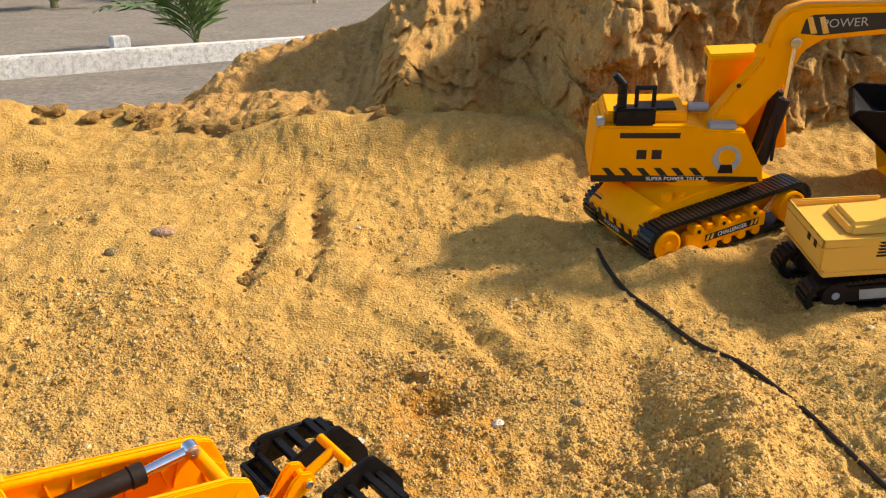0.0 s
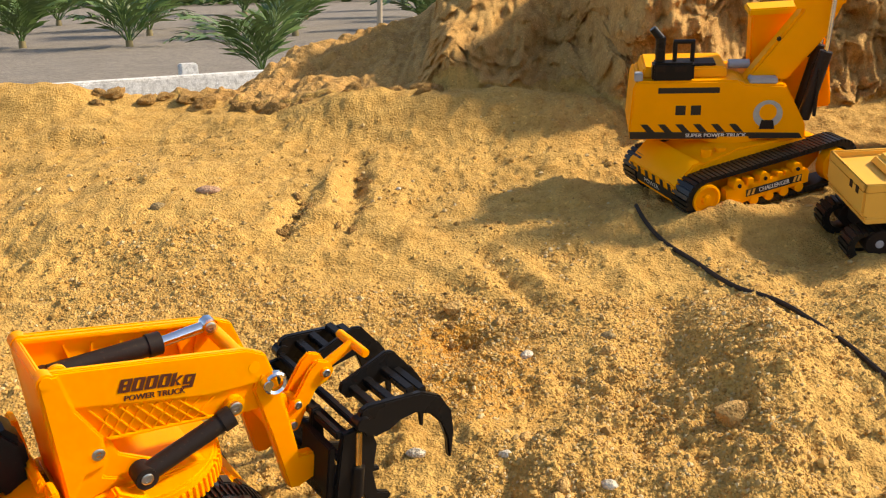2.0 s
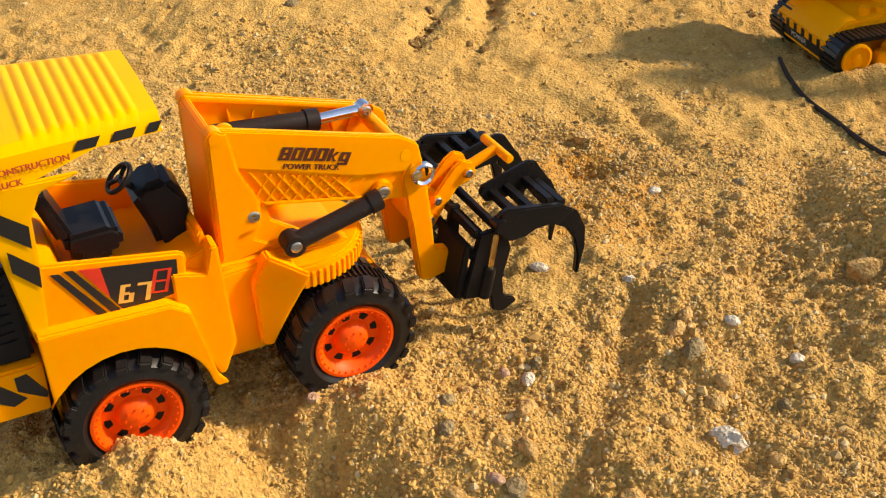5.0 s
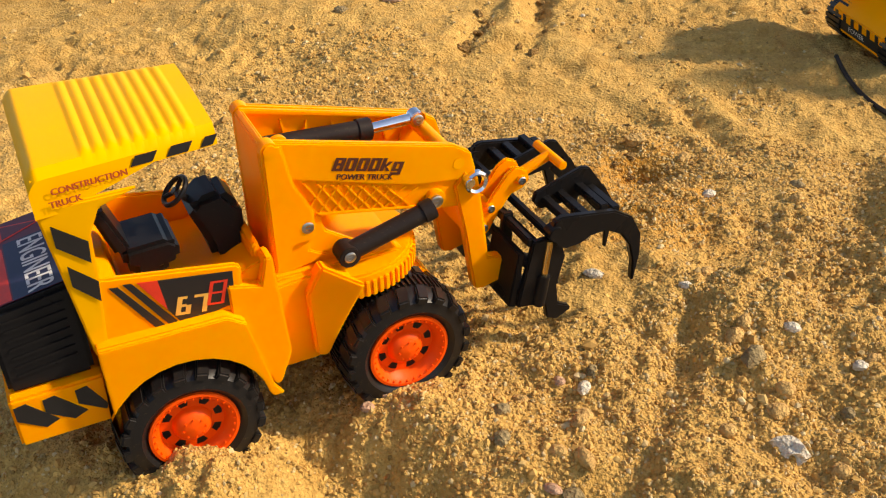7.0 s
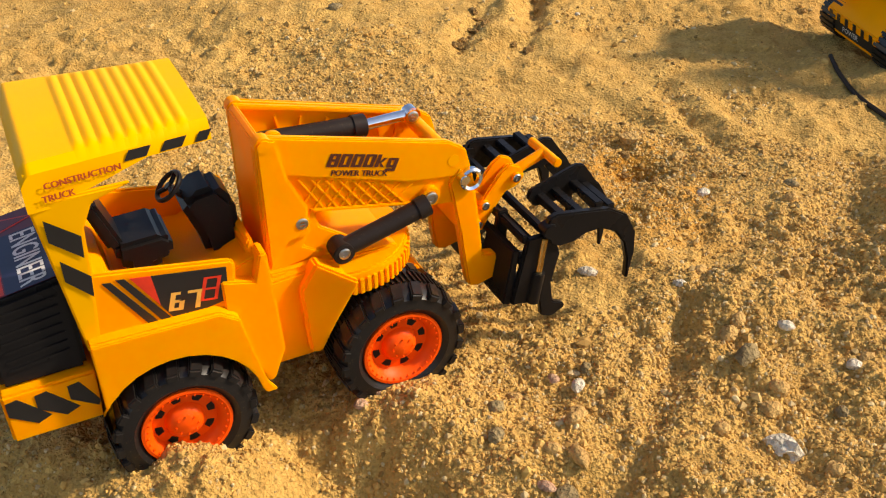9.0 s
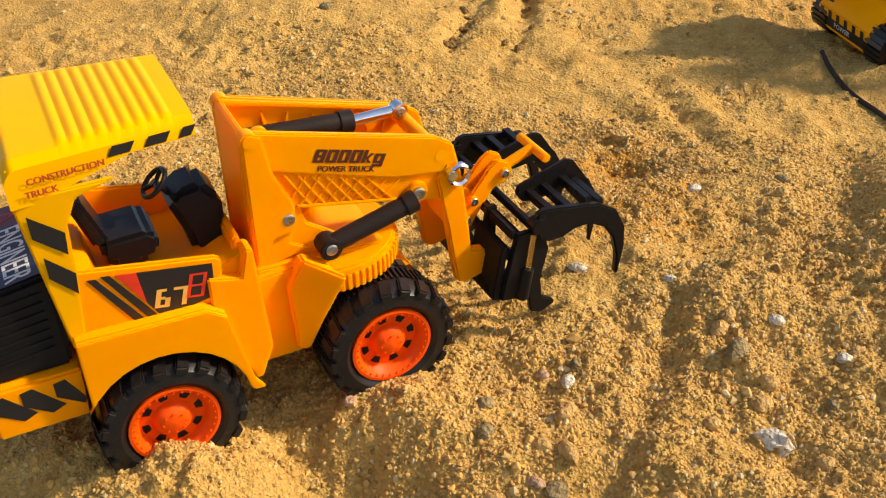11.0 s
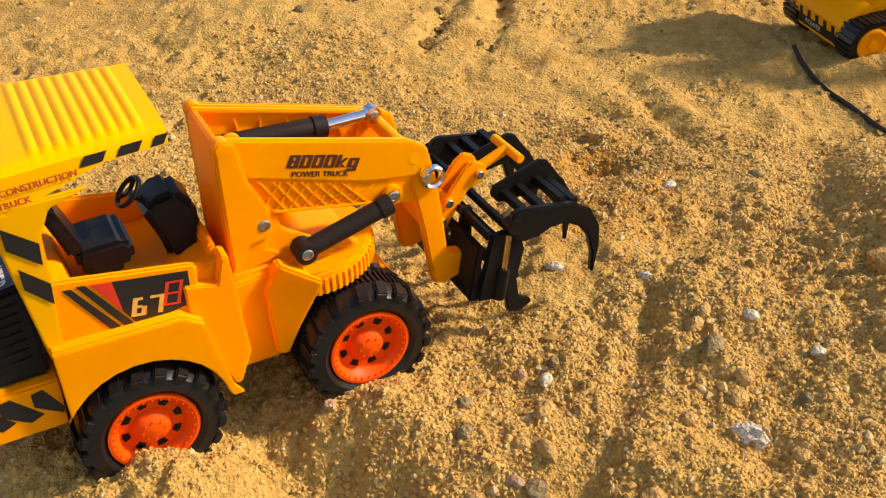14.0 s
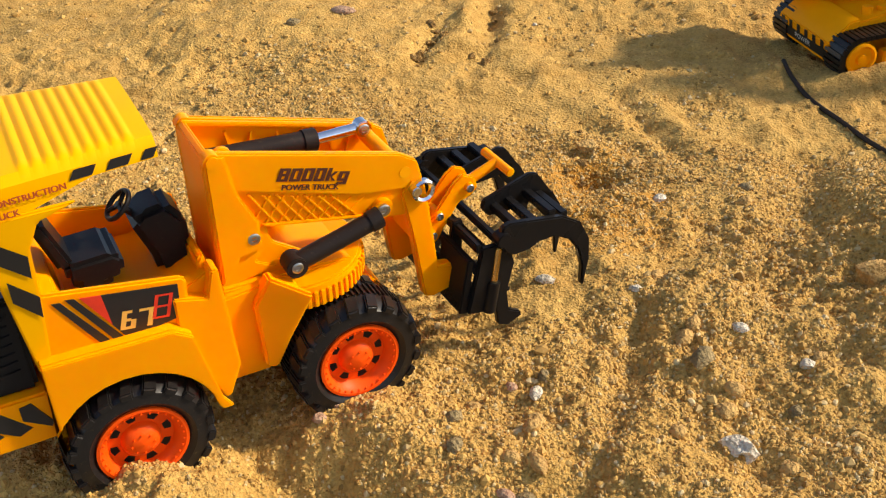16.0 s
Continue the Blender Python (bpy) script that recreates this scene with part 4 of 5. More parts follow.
def crawler(parent, y0, y1, length, height, pads, frame_mat, turn, lift=0.0):
    loop = track_loop(length, height)
    inner = [(x * 0.93, height * 0.5 + (z - height * 0.5) * 0.82) for x, z in loop]
    b = bmesh.new()
    n = len(loop)
    rings = [[b.verts.new((x, y, z + lift)) for x, z in pts] for pts, y in ((loop, y0), (loop, y1), (inner, y1), (inner, y0))]
    for k in range(4):
        for i in range(n):
            b.faces.new((rings[k][i], rings[k][(i + 1) % n], rings[(k + 1) % 4][(i + 1) % n], rings[(k + 1) % 4][i]))
    bmesh.ops.recalc_face_normals(b, faces=b.faces)
    per = [0.0]
    for i in range(n):
        per.append(per[-1] + math.dist(loop[i], loop[(i + 1) % n]))
    places = []
    for k in range(pads):
        d = per[-1] * k / pads
        i = max(j for j in range(n) if per[j] <= d)
        f = (d - per[i]) / max(1e-9, per[i + 1] - per[i])
        p, q = loop[i], loop[(i + 1) % n]
        x, z = p[0] + (q[0] - p[0]) * f, p[1] + (q[1] - p[1]) * f
        a = math.atan2(q[1] - p[1], q[0] - p[0])
        places.append(turn @ Matrix.Translation((x, 0, z + lift)) @ Matrix.Rotation(-a, 4, "Y"))
    bmesh.ops.transform(b, matrix=turn, verts=b.verts)
    belt = part("track", b, RUBBER, parent, "black ribbed crawler track")
    w = per[-1] / pads * 0.36
    pad = part("track_pad", box(-w, w, y0 - 0.0006, y1 + 0.0006, -0.0022, 0.0012, 0), RUBBER, belt)
    pad.matrix_local = places[0]
    for m in places[1:]:
        again = new("track_pad", pad.data)
        again.parent = belt
        again.matrix_local = m
    return belt


for s in (-1, 1):
    c = s * 0.049
    tr = crawler(excavator, c - 0.013, c + 0.013, 0.212, 0.056, 88, AMBER, TURN)
    y0, y1 = c - 0.0152, c - 0.004
    fr = part("track_frame", on_track(prism([(-0.060, 0.010), (-0.060, 0.026), (0.038, 0.043), (0.044, 0.040), (0.044, 0.026), (-0.050, 0.008)], y0, y1, 0.001)), AMBER, tr)
    for x, z in ((-0.046, 0.030), (-0.014, 0.036), (0.027, 0.043)):
        part("roller", on_track(rod((x, y0 - 0.001, z), (x, y1, z), 0.0068, seg=20)), AMBER, tr)
        part("roller_hub", on_track(rod((x, y0 - 0.0022, z), (x, y0, z), 0.0022, seg=10, bevel=0)), DARK, tr)
    for x in (-0.031, 0.006, 0.016):
        part("frame_lug", on_track(box(x - 0.004, x + 0.004, y0, y1, 0.025, 0.0400 + x * 0.1, 0.0008)), AMBER, tr)
    for i in range(5):
        x = -0.044 + i * 0.019
        part("lower_roller", on_track(rod((x, y0 - 0.0006, 0.0095 + 0.16 * (x + 0.044)), (x, y1, 0.0095 + 0.16 * (x + 0.044)), 0.0058, seg=16)), AMBER, tr)
    for x, z, r in ((-0.084, 0.0205, 0.0160), (0.0800, 0.0420, 0.0190)):
        part("idler", on_track(spin([(0.0001, 0), (r * 0.30, 0), (r * 0.36, 0.003), (r * 0.75, 0.003), (r * 0.85, 0), (r, 0.0006), (r, 0.012), (0.0001, 0.012)], 28, (x, y0 - 0.0008, z))), AMBER, tr)
        part("idler_cap", on_track(rod((x, y0 - 0.0012, z), (x, y0 + 0.003, z), r * 0.22, seg=14)), AMBER, tr)
    if s < 0:
        band = part("sticker", on_track(prism([(-0.036, 0.0165), (-0.036, 0.0245), (0.034, 0.0365), (0.034, 0.0285)], y0 - 0.0004, y0 + 0.0002, 0)), INK, fr, "black sticker with white letters")
        lettering("CHALLENGER", 0.0068, TURN @ side(-0.001, y0 - 0.0006, 0.0265 - 0.0062, -math.atan2(0.0046, 0.07)), WHITE_INK, band, 0.92, heavy=0.0002)
        for x in (-0.033, -0.0275, 0.0245, 0.030):
            z = 0.0165 + (x + 0.036) * 0.171
            part("hazard_stripe", on_track(prism([(x - 0.0018, z + 0.001), (x, z + 0.0072), (x + 0.0028, z + 0.0075), (x + 0.001, z + 0.0013)], y0 - 0.0007, y0, 0)), GOLD_INK, band)
under = part("undercarriage", turned(prism([(-0.088, 0.012), (-0.093, 0.032), (-0.080, 0.047), (-0.030, 0.058), (0.045, 0.058), (0.078, 0.052), (0.080, 0.030), (0.060, 0.012)], -0.038, 0.038, 0.002)), AMBER, excavator)
nose = part("nose_plate", turned(prism([(-0.1035, 0.008), (-0.1080, 0.030), (-0.0860, 0.050), (-0.076, 0.052), (-0.080, 0.008)], -0.040, 0.052, 0.0015)), AMBER, excavator)
nb = TURN @ Matrix.Translation((-0.1066, 0.006, 0.0215)) @ Matrix.Rotation(math.pi / 2, 4, "Z").inverted() @ Matrix.Rotation(math.pi / 2 + math.atan2(0.0045, 0.022), 4, "X")
plate_ob = part("sticker", plate([(-0.042, -0.0095), (0.042, -0.0095), (0.042, 0.0005), (-0.042, 0.0005)], nb, 0.0003, 0), INK, nose, "black sticker with white letters and yellow teeth")
for i in range(6):
    x = -0.040 + i * 0.0146
    part("sticker_tooth", plate([(x, 0), (x + 0.0055, 0), (x + 0.0055, 0.0088), (x, 0.0088)], nb, 0.0003, 0), INK, plate_ob)
lettering("POWER", 0.0075, nb @ Matrix.Translation((0, -0.0042, 0.0005)), WHITE_INK, plate_ob, 1.1)
for x, y in ((-0.060, -0.024), (-0.044, -0.026)):
    part("bolt_head", turned(rod((x, y, 0.045), (x, y, 0.0585), 0.0055, seg=16)), AMBER, under)
part("slew_ring", rod((0, 0.006, 0.056), (0, 0.006, 0.0640), 0.040, seg=48), AMBER, excavator)

# house
house = part("house", prism([(-0.1080, 0.0600), (-0.1095, 0.0700), (-0.1060, 0.1200), (-0.1020, 0.1250), (0.0030, 0.1250), (0.0065, 0.1210), (0.0500, 0.1195), (0.0730, 0.0770), (0.0750, 0.0600)], -0.030, 0.046, 0.002), AMBER, excavator)
deck = part("engine_deck", box(-0.0985, -0.0080, -0.018, 0.044, 0.1245, 0.1360, 0.0018, taper=(0.004, 0.002, 0.003, 0.003)), AMBER, house)
part("deck_vent", box(-0.0600, -0.0200, -0.012, 0.012, 0.1355, 0.1385, 0.0008), DARK, deck)
part("deck_light", box(-0.1050, -0.0965, -0.028, -0.018, 0.1245, 0.1330, 0.001), GREY, deck)
part("step_plate", box(0.0135, 0.0420, -0.026, -0.010, 0.1195, 0.1255, 0.001), GREY, house, "grey plastic step")
part("coil", rod((-0.004, 0.012, 0.131), (0.018, 0.012, 0.131), 0.005, seg=16), GREY, house)
cowl = part("cowl", box(-0.0870, -0.0440, -0.029, -0.012, 0.1245, 0.1440, 0.002), BLACK, house, "black exhaust cowl")
for x in (-0.079, -0.058):
    part("cowl_slot", box(x - 0.006, x + 0.006, -0.0296, -0.0285, 0.1350, 0.1410, 0.0003), DARK, cowl)
for a, b2 in (((-0.064, -0.020, 0.143), (-0.064, -0.020, 0.164)), ((-0.046, -0.020, 0.143), (-0.046, -0.020, 0.164)), ((-0.066, -0.020, 0.1645), (-0.044, -0.020, 0.1645))):
    part("cowl_frame", rod(a, b2, 0.0024, seg=10), BLACK, cowl)
part("exhaust_pipe", rod((-0.0790, -0.020, 0.142), (-0.0790, -0.020, 0.170), 0.0052, seg=18), BLACK, cowl)
part("exhaust_tip", rod((-0.0790, -0.020, 0.168), (-0.0880, -0.020, 0.179), 0.0046, 0.0040, seg=16), BLACK, cowl)
YS = -0.0304
part("side_slot", prism([(-0.0800, 0.1120), (-0.0800, 0.1180), (-0.0170, 0.1180), (-0.0170, 0.1120)], YS, YS + 0.0006, 0), INK, house)
for x in (-0.056, -0.040):
    part("side_window", prism([(x - 0.0052, 0.088), (x - 0.0052, 0.0985), (x + 0.0052, 0.0985), (x + 0.0052, 0.088)], YS, YS + 0.0006, 0.0002), INK, house)
band = part("sticker", prism([(-0.1080, 0.0615), (-0.1085, 0.0695), (0.0680, 0.0675), (0.0715, 0.0615)], YS, YS + 0.0004, 0), INK, house, "black sticker band with grey letters")
lettering("SUPER POWER TRUCK", 0.0058, side(-0.018, YS - 0.0002, 0.0652), WHITE_INK, band, 1.08, heavy=0.0002)
for i in range(6):
    x = -0.094 + i * 0.0185
    part("hazard_stripe", prism([(x - 0.0035, 0.0778), (x + 0.004, 0.0778), (x + 0.012, 0.0690), (x + 0.004, 0.0690)], YS, YS + 0.0004, 0), INK, band)
emblem = part("emblem", spin([(0.0001, -0.0003), (0.0150, -0.0003), (0.0150, 0.0005), (0.0001, 0.0005)], 32, (0.0340, YS, 0.0885)), GREY_INK, house, "round grey printed emblem")
part("emblem_disc", spin([(0.0001, -0.0005), (0.0090, -0.0005), (0.0090, 0.0003), (0.0001, 0.0003)], 28, (0.0340, YS, 0.0905)), AMBER, emblem)
part("emblem_foot", prism([(0.026, 0.072), (0.028, 0.082), (0.040, 0.082), (0.042, 0.072)], YS - 0.0006, YS, 0), DARK, emblem)
cab = part("cab", prism([(0.020, 0.118), (0.018, 0.179), (0.022, 0.184), (0.068, 0.184), (0.100, 0.150), (0.110, 0.080), (0.060, 0.075)], 0.020, 0.046, 0.002), ORANGE, excavator)
part("cab_roof", prism([(0.014, 0.181), (0.014, 0.188), (0.068, 0.190), (0.070, 0.183)], 0.016, 0.048, 0.0015), YELLOW, cab)
part("cab_window", prism([(0.062, 0.135), (0.060, 0.160), (0.076, 0.158), (0.083, 0.135)], 0.0190, 0.0205, 0.0004), DARK, cab)
boom_e = part("boom", prism([(0.008, 0.118), (0.060, 0.190), (0.072, 0.232), (0.083, 0.243), (0.100, 0.248), (0.240, 0.250), (0.240, 0.222), (0.120, 0.212), (0.102, 0.200), (0.088, 0.165), (0.052, 0.118)], -0.014, 0.008, 0.003), AMBER, excavator)
bs = part("sticker", prism([(0.096, 0.219), (0.099, 0.233), (0.106, 0.238), (0.185, 0.240), (0.185, 0.224), (0.115, 0.217)], -0.0146, -0.0139, 0), INK, boom_e, "black sticker with grey letters")
lettering("POWER", 0.0125, side(0.138, -0.0149, 0.2295, -0.05), GREY_INK, bs, 1.05)
for x in (0.100, 0.112):
    part("hazard_stripe", prism([(x, 0.2355), (x + 0.005, 0.2365), (x + 0.012, 0.2195), (x + 0.006, 0.2185)], -0.0149, -0.0145, 0), GOLD_INK, bs)
part("boom_boss", spin([(0.0001, -0.001), (0.0085, -0.001), (0.0085, 0.001), (0.0001, 0.001)], 6, (0.060, -0.0142, 0.202)), AMBER, boom_e)
part("boom_hole", rod((0.041, -0.0146, 0.164), (0.041, -0.0138, 0.164), 0.0024, seg=12, bevel=0), DARK, boom_e)
for s in (-1, 1):
    y = -0.003 + s * 0.0135
    ram3 = part("ram", rod((0.0725, y - 0.004, 0.080), (0.0880, y - 0.004, 0.152), 0.0066, seg=18), DARK, excavator, "dark plastic ram with a chrome rod")
    part("ram_rod", rod((0.0880, y - 0.004, 0.152), (0.0900, y - 0.004, 0.208), 0.0026, seg=12), CHROME, ram3)
    part("ram_guard", box(0.0800, 0.0830, y - 0.013, y - 0.009, 0.085, 0.135, 0.0005), DARK, ram3)
    screw(0.0900, y - 0.0085, 0.212, 0.0055, boom_e)
stick_e = part("stick", prism([(0.225, 0.255), (0.245, 0.258), (0.262, 0.130), (0.250, 0.126), (0.228, 0.220)], -0.012, 0.006, 0.002), AMBER, excavator)
part("bucket_ram", rod((0.0900, -0.003, 0.258), (0.228, -0.003, 0.262), 0.0065, seg=16), DARK, excavator)
bk = bmesh.new()
prism([(0.222, 0.128), (0.262, 0.140), (0.285, 0.120), (0.285, 0.085), (0.262, 0.066), (0.232, 0.070), (0.236, 0.078), (0.260, 0.076), (0.274, 0.090), (0.274, 0.114), (0.258, 0.128), (0.226, 0.120)], -0.030, 0.026, 0.001, bk)
prism([(0.222, 0.128), (0.262, 0.140), (0.285, 0.120), (0.285, 0.085), (0.262, 0.066), (0.232, 0.070)], -0.032, -0.028, 0.001, bk)
prism([(0.222, 0.128), (0.262, 0.140), (0.285, 0.120), (0.285, 0.085), (0.262, 0.066), (0.232, 0.070)], 0.024, 0.028, 0.001, bk)
part("bucket", bk, DARK, excavator, "dark digging bucket")

# ---- the small tracked digger ----
DG = stand(0.430, 0.824, -0.070, Vector((math.cos(0.12), math.sin(0.12), 0)), Vector((-math.sin(0.12), math.cos(0.12), 0)))
digger = thing("toy_digger", "faded yellow plastic toy digger on black tracks beside the larger excavator", "toy digger", DG)
for s in (-1, 1):
    c = s * 0.034
    tr = crawler(digger, c - 0.011, c + 0.011, 0.165, 0.040, 70, DARK, Matrix.Identity(4))
    part("track_frame", prism([(-0.060, 0.010), (-0.064, 0.026), (0.064, 0.030), (0.060, 0.010)], c - 0.012, c + 0.006, 0.001), DARK, tr)
    part("frame_stripe", prism([(-0.030, 0.013), (-0.032, 0.024), (0.060, 0.026), (0.060, 0.015)], c - 0.0126, c - 0.0118, 0.0003), GREY_INK, tr)
    for x in (-0.055, 0.055):
        part("idler", rod((x, c - 0.0135, 0.019), (x, c + 0.006, 0.019), 0.013, seg=22), DARK, tr)
        part("idler_cap", rod((x, c - 0.0145, 0.019), (x, c - 0.012, 0.019), 0.004, seg=12), GREY, tr)
part("undercarriage", box(-0.06, 0.06, -0.026, 0.026, 0.014, 0.040, 0.002), DARK, digger)
tub = part("house", prism([(-0.0700, 0.0440), (-0.0760, 0.0500), (-0.0760, 0.0730), (0.0750, 0.0770), (0.0750, 0.0460)], -0.046, 0.046, 0.002), FADED, digger)
part("house_skirt", prism([(-0.0720, 0.0400), (-0.0740, 0.0465), (0.0760, 0.0490), (0.0760, 0.0420)], -0.0475, 0.0475, 0.0012), FADED, tub)
b = bmesh.new()
for x0, x1, y0, y1 in ((-0.076, -0.072, -0.046, 0.046), (-0.076, 0.020, -0.046, -0.042), (-0.076, 0.020, 0.042, 0.046)):
    box(x0, x1, y0, y1, 0.071, 0.0800, 0.0012, b)
part("house_rim", b, FADED, tub)
part("engine_hump", box(-0.0450, 0.0080, -0.030, 0.030, 0.072, 0.0850, 0.004, taper=(0.006, 0.002, 0.006, 0.006)), FADED, tub)
for y in (-0.030, -0.015):
    part("rear_slot", box(-0.0766, -0.0758, y - 0.003, y + 0.003, 0.066, 0.073, 0), DARK, tub)
for i in range(5):
    z = 0.060 + 0.0035 * i
    part("print_bar", prism([(-0.022 + 0.001 * i, z), (-0.022, z + 0.0022), (0.020 - 0.002 * (i % 2), z + 0.0024), (0.020, z + 0.0004)], -0.0464, -0.0459, 0), DARK, tub)
cab2 = part("cab", box(0.0180, 0.0600, -0.044, -0.004, 0.080, 0.1260, 0.003, taper=(0.003, 0.008, 0.003, 0.003)), AMBER, digger)
part("cab_window", prism([(0.030, 0.092), (0.031, 0.116), (0.050, 0.116), (0.054, 0.092)], -0.0442, -0.0405, 0.0004), RED_INK, cab2)
part("boom", prism([(0.055, 0.085), (0.100, 0.150), (0.112, 0.148), (0.080, 0.082)], -0.002, 0.016, 0.002), AMBER, digger)

# ---- dump truck half hidden behind the excavator ----
DT = stand(0.572, 1.035, -0.026, Vector((0.96, -0.28, 0)), Vector((0.28, 0.96, 0)))
dumper = thing("toy_dump_truck", "black and yellow plastic toy tipper body leaning on the bank", "toy truck", DT)
bd = bmesh.new()
prism([(-0.110, 0.062), (-0.050, 0.012), (0.080, 0.012), (0.080, 0.020), (-0.046, 0.020), (-0.104, 0.067)], -0.050, 0.050, 0.001, bd)
for s in (-1, 1):
    prism([(-0.110, 0.062), (-0.050, 0.012), (0.080, 0.012), (0.080, 0.078), (-0.100, 0.072)], min(s * 0.050, s * 0.046), max(s * 0.050, s * 0.046), 0.001, bd)
part("tipper_body", bd, BLACK, dumper)
part("tipper_frame", prism([(-0.070, 0.000), (-0.040, -0.020), (0.080, -0.020), (0.080, 0.010), (-0.048, 0.010)], -0.042, 0.042, 0.002), YELLOW, dumper)
for i in range(5):
    x = -0.046 + 0.024 * i
    part("frame_rib", box(x, x + 0.006, -0.0445, -0.0415, -0.018, 0.010, 0.0008), YELLOW, dumper)
for x in (-0.02, 0.055):
    for s in (-1, 1):
        part("wheel", rod((x, s * 0.030, -0.035), (x, s * 0.048, -0.035), 0.024, seg=28, bevel=0.003), RUBBER, dumper)


# ---- cable ----
def tube(name, pts, r, material, seg=8):
    b = bmesh.new()
    rings = []
    for i, p in enumerate(pts):
        d = (pts[min(i + 1, len(pts) - 1)] - pts[max(i - 1, 0)]).normalized()
        q = d.to_track_quat("Z", "Y")
        rings.append([b.verts.new(p + q @ Vector((r * math.cos(2 * math.pi * k / seg), r * math.sin(2 * math.pi * k / seg), 0))) for k in range(seg)])
    for a, c in zip(rings, rings[1:]):
        for k in range(seg):
            b.faces.new((a[k], a[(k + 1) % seg], c[(k + 1) % seg], c[k]))
    b.faces.new(rings[0][::-1]), b.faces.new(rings[-1])
    return part(name, b, material)


CABLE = [(0.160, 0.865), (0.167, 0.833), (0.183, 0.788), (0.214, 0.737), (0.238, 0.690), (0.266, 0.652), (0.295, 0.594), (0.318, 0.545), (0.343, 0.490), (0.372, 0.420), (0.41, 0.33)]
pts = []
for i in range(len(CABLE) - 1):
    p0, p1, p2, p3 = (Vector(CABLE[max(0, min(len(CABLE) - 1, i + k))]) for k in (-1, 0, 1, 2))
    for k in range(12):
        f = k / 12
        p = 0.5 * ((2 * p1) + (p2 - p0) * f + (2 * p0 - 5 * p1 + 4 * p2 - p3) * f * f + (3 * p1 - p0 - 3 * p2 + p3) * f ** 3)
        pts.append(p)
hs = lie(np.array([p.x for p in pts]), np.array([p.y for p in pts]))
kernel = np.ones(19) / 19
hs = np.convolve(np.pad(hs, 9, mode="edge"), kernel, "valid")
cable = tube("cable", [Vector((p.x, p.y, h + 0.0012)) for p, h in zip(pts, hs)], 0.0023, DARK)
cable.matrix_world = PILE
tagged(cable, "thin black rubber cable lying half sunk in the sand", "cable")


# ---- pebbles and crumbs ----
def stone_mesh(seed, sx, sy, sz, jag, sub=2):
    b = bmesh.new()
    bmesh.ops.create_icosphere(b, subdivisions=sub, radius=1.0)
    for v in b.verts:
        n = noise.noise(v.co * 1.1 + Vector((seed * 3.7, 0, 0))) * jag + noise.noise(v.co * 2.6 + Vector((0, seed * 1.9, 0))) * jag * 0.5
        v.co *= 1 + n
        v.co.x, v.co.y, v.co.z = v.co.x * sx, v.co.y * sy, v.co.z * sz
    return b


# pebbles: x, y, half length, half width, half height, turn, roughness
WHITE_STONES = [
    (0.118, 0.311, 0.011, 0.0075, 0.0075, -25, 0.7), (0.1155, 0.402, 0.006, 0.0038, 0.0035, 0, 0.2), (-0.016, 0.438, 0.0075, 0.0045, 0.0035, 0, 0.25),
    (-0.103, 0.914, 0.003, 0.0025, 0.002, 0, 0.2), (0.055, 0.585, 0.006, 0.0045, 0.003, 25, 0.3), (-0.06, 0.56, 0.008, 0.006, 0.004, 0, 0.4),
    (-0.004, 0.326, 0.0055, 0.0042, 0.004, 80, 0.28), (0.157, 0.382, 0.0055, 0.0045, 0.004, 20, 0.28), (0.047, 0.431, 0.005, 0.0035, 0.003, 0, 0.28),
]
GREY_STONES = [
    (0.093, 0.366, 0.0085, 0.006, 0.007, 60, 0.45), (0.122, 0.608, 0.007, 0.005, 0.0045, 10, 0.3), (-0.002, 0.34, 0.0042, 0.0034, 0.004, 80, 0.25),
    (-0.048, 0.292, 0.0055, 0.0045, 0.0045, 40, 0.3), (-0.352, 0.826, 0.0085, 0.007, 0.005, 20, 0.3), (0.15, 0.345, 0.0055, 0.0045, 0.004, 80, 0.3),
    (-0.043, 0.273, 0.006, 0.0045, 0.0045, 70, 0.28), (0.003, 0.252, 0.009, 0.006, 0.005, -50, 0.28),
]
PINK_STONES = [
    (-0.312, 0.874, 0.015, 0.009, 0.004, -10, 0.2), (-0.02, 0.33, 0.004, 0.0035, 0.003, 0, 0.3), (-0.1245, 0.27, 0.0045, 0.004, 0.0035, 20, 0.3),
    (-0.118, 0.283, 0.005, 0.004, 0.004, 70, 0.3), (-0.009, 0.253, 0.006, 0.0035, 0.003, -10, 0.28),
]
TAN_STONES_NEAR = [
    (-0.028, 0.231, 0.011, 0.006, 0.005, -40, 0.28), (-0.03, 0.242, 0.0085, 0.0055, 0.004, -35, 0.25), (0.068, 0.255, 0.008, 0.006, 0.005, 0, 0.35),
    (0.006, 0.272, 0.0085, 0.0045, 0.0045, -50, 0.2), (-0.01, 0.274, 0.006, 0.0042, 0.004, 10, 0.2), (-0.002, 0.296, 0.0055, 0.0045, 0.004, 60, 0.28),
    (0.145, 0.3, 0.006, 0.005, 0.0045, 15, 0.3), (0.0, 0.305, 0.0062, 0.005, 0.0045, 75, 0.25), (-0.04, 0.311, 0.006, 0.0045, 0.004, 0, 0.28),
    (0.082, 0.312, 0.006, 0.005, 0.004, 30, 0.25),
]
